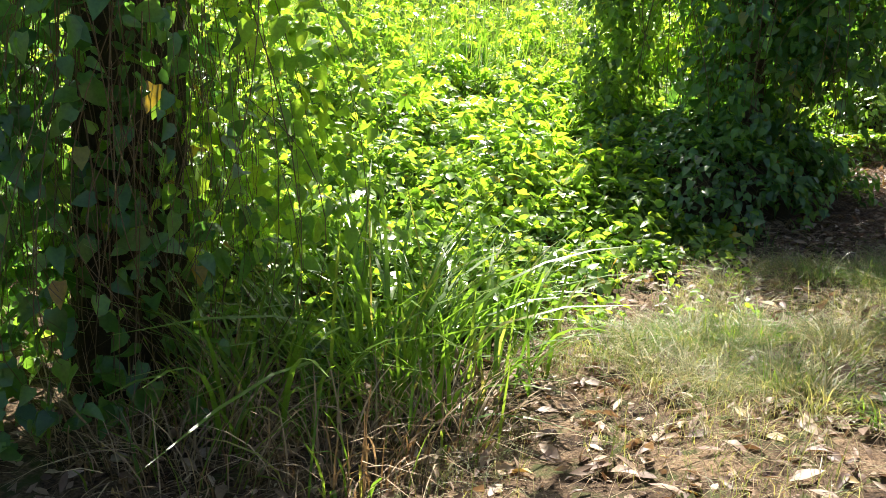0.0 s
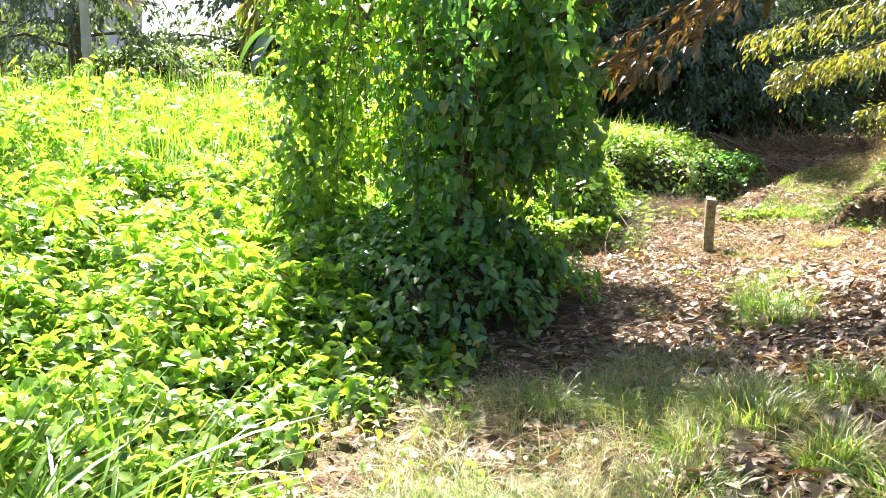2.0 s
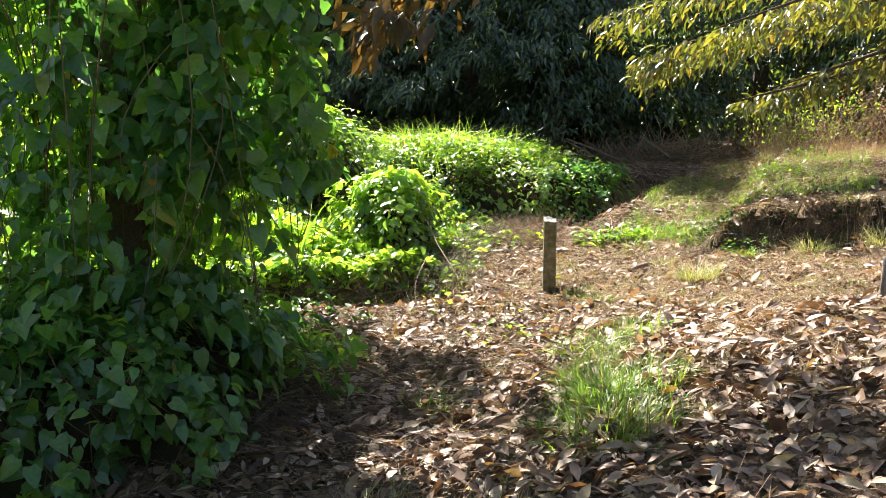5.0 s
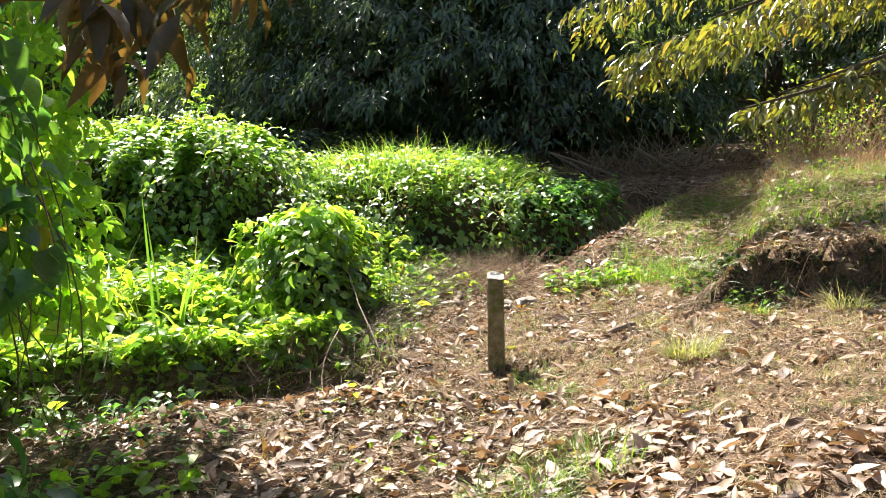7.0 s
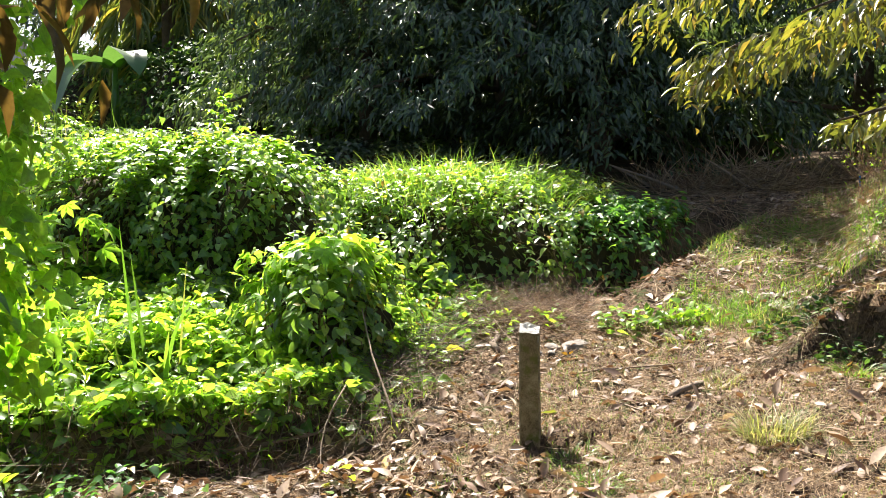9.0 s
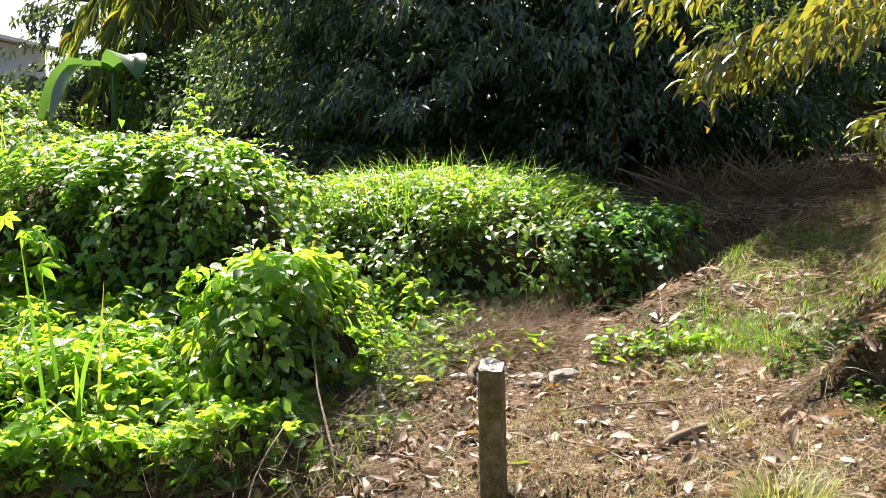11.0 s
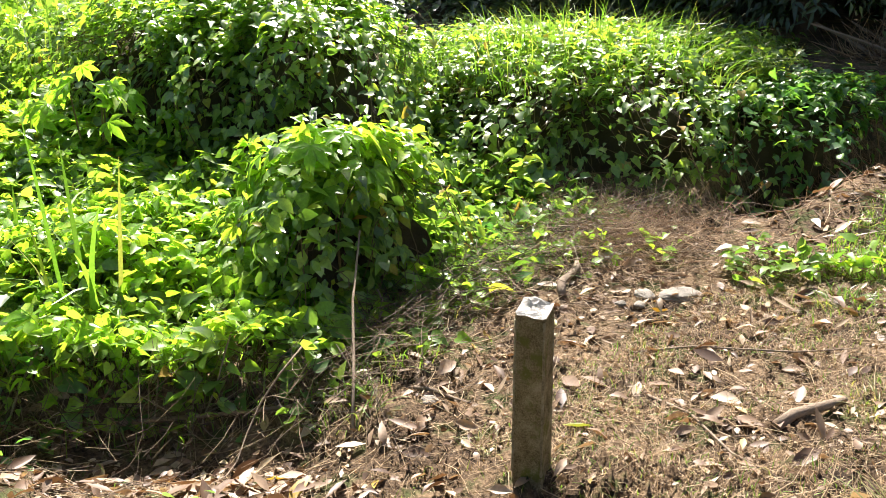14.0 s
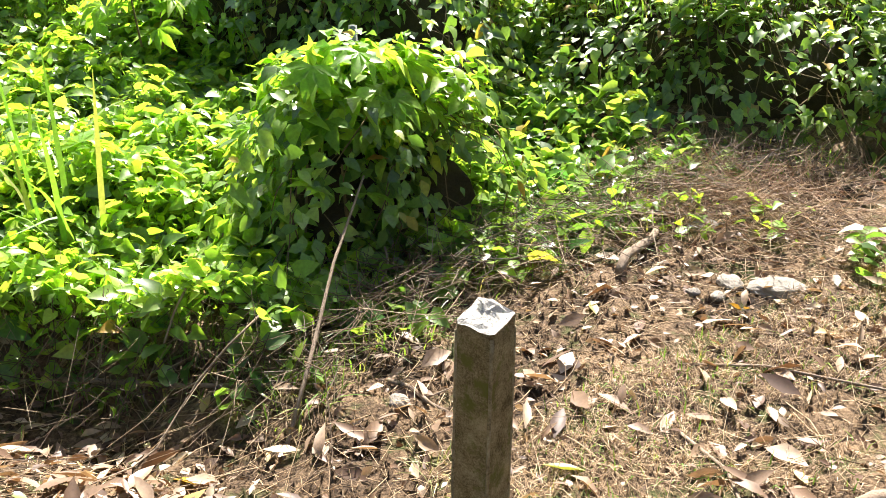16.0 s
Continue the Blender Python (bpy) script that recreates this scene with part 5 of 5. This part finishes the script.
WINDOWS = [(-4.6, 3.9), (-1.4, 3.9), (1.8, 3.9), (5.0, 3.9), (-4.6, 1.0), (1.8, 1.0), (5.0, 1.0)]


def wall_box(bm, x0, x1, y0, y1, z0, z1):
    v = [bm.verts.new(p) for p in ((x0, y0, z0), (x1, y0, z0), (x1, y1, z0), (x0, y1, z0), (x0, y0, z1), (x1, y0, z1), (x1, y1, z1), (x0, y1, z1))]
    for f in ((0, 3, 2, 1), (4, 5, 6, 7), (0, 1, 5, 4), (1, 2, 6, 5), (2, 3, 7, 6), (3, 0, 4, 7)):
        bm.faces.new([v[i] for i in f])


bm = bmesh.new()
wall_box(bm, -7, 7, 0.2, 8, -0.5, 6.6)
for x0, x1 in ((-7, -4.6), (-3.4, -1.4), (-0.2, 1.8), (3.0, 5.0), (6.2, 7)):
    wall_box(bm, x0, x1, -0.02, 0.2, -0.5, 6.6)
for x0 in (-4.6, -1.4, 1.8, 5.0):
    for z0, z1 in ((-0.5, 1.0), (2.4, 3.9), (5.3, 6.6)):
        wall_box(bm, x0, x0 + 1.2, 0.0, 0.2, z0, z1)
part("wall", bm, PLASTER, house)
for x, z in WINDOWS:
    bm = bmesh.new()
    wall_box(bm, x, x + 1.2, 0.12, 0.19, z, z + 1.4)
    w = part("window", bm, DARKGAP, house)
    bm = bmesh.new()
    wall_box(bm, x + 0.57, x + 0.63, 0.06, 0.115, z, z + 1.4)
    part("frame", bm, ROOFING, w)
bm = bmesh.new()
v = [bm.verts.new(p) for p in ((-7.6, -0.8, 6.6), (7.6, -0.8, 6.6), (7.6, 8.8, 7.6), (-7.6, 8.8, 7.6), (-7.6, -0.8, 6.75), (7.6, -0.8, 6.75), (7.6, 8.8, 7.75), (-7.6, 8.8, 7.75))]
for f in ((0, 3, 2, 1), (4, 5, 6, 7), (0, 1, 5, 4), (1, 2, 6, 5), (2, 3, 7, 6), (3, 0, 4, 7)):
    bm.faces.new([v[i] for i in f])
part("roof", bm, ROOFING, house)

# ---- crumbs of earth ----
def crumbs(name, label, n, where, size, material):
    x, y = where(n)
    n = len(x)
    v = np.array([(1, 0, -0.4), (-0.5, 0.87, -0.4), (-0.5, -0.87, -0.4), (0.1, 0.1, 0.8)])
    f = np.array([(0, 1, 3), (1, 2, 3), (2, 0, 3)])
    s = np.abs(RNG.normal(0, size, n)) + 0.002
    t = v[None] * s[:, None, None] * RNG.uniform(0.6, 1.4, (n, 4, 3))
    off = (np.arange(n) * 4)[:, None, None]
    me = fast_mesh(name, (on_ground(x, y, 0.0)[:, None] + t).reshape(-1, 3), [(f[None] + off).reshape(-1, 3)])
    return tagged(part(name, me, material, kind="stuff"), label, "soil")


crumbs("earth_crumbs", "loose crumbs of brown earth round the post", 22000, lambda n: (RNG.uniform(-0.9, 2.4, n), RNG.uniform(-1.6, 2.4, n)), 0.014, SOIL)
crumbs("ledge_clods", "dark clods of earth broken from the bank", 2600, lambda n: (RNG.uniform(0.95, 3.6, n), RNG.normal(1.34, 0.13, n)), 0.026, SOIL)
crumbs("hole_clods", "mossy clods of earth beside the hole", 500, lambda n: (RNG.normal(0.3, 0.16, n), RNG.normal(0.06, 0.12, n)), 0.02, SOIL)
crumbs("slope_crumbs", "dark clods of earth on the upper slope", 5000, lambda n: (RNG.uniform(-0.9, 3, n), RNG.uniform(2.4, 7.5, n)), 0.022, SOIL)
crumbs("path_crumbs", "loose crumbs of earth along the path", 9000, lambda n: (RNG.uniform(-0.8, 3, n), RNG.uniform(-9, -1.6, n)), 0.012, SOIL)

# ---- leaf litter ----
litter = thing("leaf_litter", "carpet of pale brown fallen leaves on the path", "leaf litter")


def litter_places(n, boxes):
    x, y = np.zeros(0), np.zeros(0)
    for x0, x1, y0, y1, share in boxes:
        m = int(n * share)
        x, y = np.r_[x, RNG.uniform(x0, x1, m)], np.r_[y, RNG.uniform(y0, y1, m)]
    ok = (x > cover_edge(y) - 0.3) | ((y > -3) & (y < -0.9))
    return x[ok], y[ok]


def dead_leaf(w):
    v = [(0, -0.12, 0), (0, 0, 0.01), (-w, 0.3, 0.10), (-w * 0.85, 0.62, 0.09), (0, 1, 0.06), (w * 0.85, 0.62, 0.05), (w, 0.3, 0.03), (0, 0.46, 0)]
    return np.array(v, float), [np.array([(1, 7, 3, 2), (1, 6, 5, 7)]), np.array([(7, 4, 3), (7, 5, 4), (0, 6, 1), (0, 1, 2)])]


x, y = litter_places(14000, [(0.4, 3.9, -5.2, -1.2, 0.34), (-0.8, 1.4, -4.6, -0.6, 0.18), (-2.6, -0.5, -3.4, -0.5, 0.09), (-1.0, 3.0, -0.6, 2.0, 0.045), (-1.0, 3.6, -10.5, -5.2, 0.19), (0.2, 4.2, 2.0, 6.5, 0.05), (1.0, 3.4, 1.0, 2.4, 0.03), (-0.9, 1.6, 2.6, 7.0, 0.07), (-1.1, 0.1, -4.0, -2.8, 0.05), (1.3, 3.2, -8.0, -4.8, 0.10)])
n = len(x)
me = leaves("loose_litter", dead_leaf(0.19), on_ground(x, y, 0.012) + np.c_[np.zeros((n, 2)), np.abs(RNG.normal(0, 0.014, n))], slope_normal(x, y) + RNG.normal(0, 0.4, (n, 3)), ring_ways(n), RNG.uniform(0.05, 0.125, n), 0.4, RNG.uniform(0.75, 1.3, n))
part("loose_litter", me, DEAD, litter, kind="stuff")
x, y = litter_places(15000, [(-0.6, 3.6, -5.4, -0.6, 0.55), (-2.4, 0.2, -3.8, -0.4, 0.15), (-0.9, 2.6, -0.6, 2.4, 0.15), (-0.8, 3.4, -10.4, -5.4, 0.15)])
n = len(x)
me = leaves("broken_litter", dead_leaf(0.26), on_ground(x, y, 0.006) + np.c_[np.zeros((n, 2)), np.abs(RNG.normal(0, 0.01, n))], slope_normal(x, y) + RNG.normal(0, 0.5, (n, 3)), ring_ways(n), RNG.uniform(0.018, 0.05, n), 0.5, RNG.uniform(0.6, 1.5, n))
part("broken_litter", me, DEAD, litter, "small broken bits of brown leaves", kind="stuff")
shapes = []
for k in range(8):
    shapes.append(leaves("fallen_leaf", dead_leaf(0.125 + 0.013 * k), np.zeros((1, 3)), np.array([[0, 0, 1.0]]), np.array([[0, 1.0, 0]]), np.array([1.0]), 0.35))
x, y = RNG.uniform(-1.2, 2.4, 620), RNG.uniform(-2.6, 2.0, 620) 
ok = (x > cover_edge(y) + 0.1) & (np.hypot(x, y) > 0.12)
x, y = x[ok][:290], y[ok][:290]
nn = slope_normal(x, y)
for k in range(len(x)):
    ob = part("fallen_leaf", shapes[k % 8], DEAD_ONE, litter)
    up = Vector(nn[k]) + Vector(RNG.normal(0, 0.2, 3))
    q = up.to_track_quat("Z", "Y").to_matrix().to_4x4()
    size = float(RNG.uniform(0.055, 0.115))
    ob.matrix_basis = Matrix.Translation((x[k], y[k], float(ground_z(x[k], y[k])) + 0.014)) @ q @ Matrix.Rotation(float(RNG.uniform(0, 6.28)), 4, "Z") @ Matrix.Scale(size, 4)

# a few single leaves that stand out
YELLOW = leaf_material("yellowed_leaf_face", [(0, (0.42, 0.3, 0.03)), (1, (0.55, 0.4, 0.06))], 0.2, 0.45, (1.2, 1.0, 0.4), single=True)
GREENISH = leaf_material("fading_green_leaf_face", [(0, (0.2, 0.22, 0.05)), (1, (0.28, 0.28, 0.07))], 0.2, 0.45, single=True)
for x, y, size, turn_by, m, label in ((2.07, -2.12, 0.13, 1.9, YELLOW, "fresh yellow fallen leaf lying on brown litter"), (1.9, -2.6, 0.1, 0.4, YELLOW, "fresh yellow fallen leaf lying on brown litter"), (0.02, 0.33, 0.11, 2.4, GREENISH, "faded green fallen leaf near the post"), (-0.62, 0.98, 0.1, 1.0, GREENISH, "faded green fallen leaf on the earth"), (-0.72, -0.5, 0.09, 2.0, YELLOW, "yellow fallen leaf under the bank")):
    ob = part("fallen_leaf", leaves("fallen_leaf", dead_leaf(0.19), np.zeros((1, 3)), np.array([[0, 0, 1.0]]), np.array([[0, 1.0, 0]]), np.array([1.0]), 0.15), m)
    ob.matrix_basis = Matrix.Translation((x, y, float(ground_z(x, y)) + 0.016)) @ Matrix.Rotation(turn_by, 4, "Z") @ Matrix.Scale(size, 4)
    tagged(ob, label, "leaf", "coloured fallen leaves")
seedling = thing("broad_leaf_seedling", "pair of broad bright green leaves standing over the vines", "plant", at=(-1.81, 0.03, float(ground_z(-1.81, 0.03))))
part("stalk", limb([(0, 0, 0), (0.01, 0, 0.09), (0, 0, 0.17)], [0.004, 0.004, 0.003], 5), STEM, seedling)
for s in (-1, 1):
    part("leaf", leaves("leaf", heart_leaf(), np.array([[0.0, 0, 0.16]]), np.array([[0.5, -0.75, 0.35]]), np.array([[0.55 * s, 0.35 * s, 0.75]]), np.array([0.11]), 0.1, np.array([1.25])), YOUNG, seedling)
for k in range(13):
    x, y = 0.8 + 0.042 * k + float(RNG.normal(0, 0.07)), -1.4 - 0.17 * k
    grass_patch("grass_tuft", "soft dark green grass tuft along the path", int(RNG.uniform(110, 220)), float(RNG.uniform(0.1, 0.18)), float(RNG.uniform(0.1, 0.22)), 0.0022, 0.9, FINE_GRASS if k % 4 == 0 else GRASS, x, y)
for k in range(18):
    x, y = float(RNG.uniform(1.3, 2.7)), float(RNG.uniform(-7.8, -4.6))
    grass_patch("grass_tuft", "tuft of dark green grass among fallen leaves", int(RNG.uniform(140, 320)), float(RNG.uniform(0.12, 0.26)), float(RNG.uniform(0.16, 0.3)), 0.0028, 0.9, FINE_GRASS if k % 3 == 0 else GRASS, x, y, singles=3)
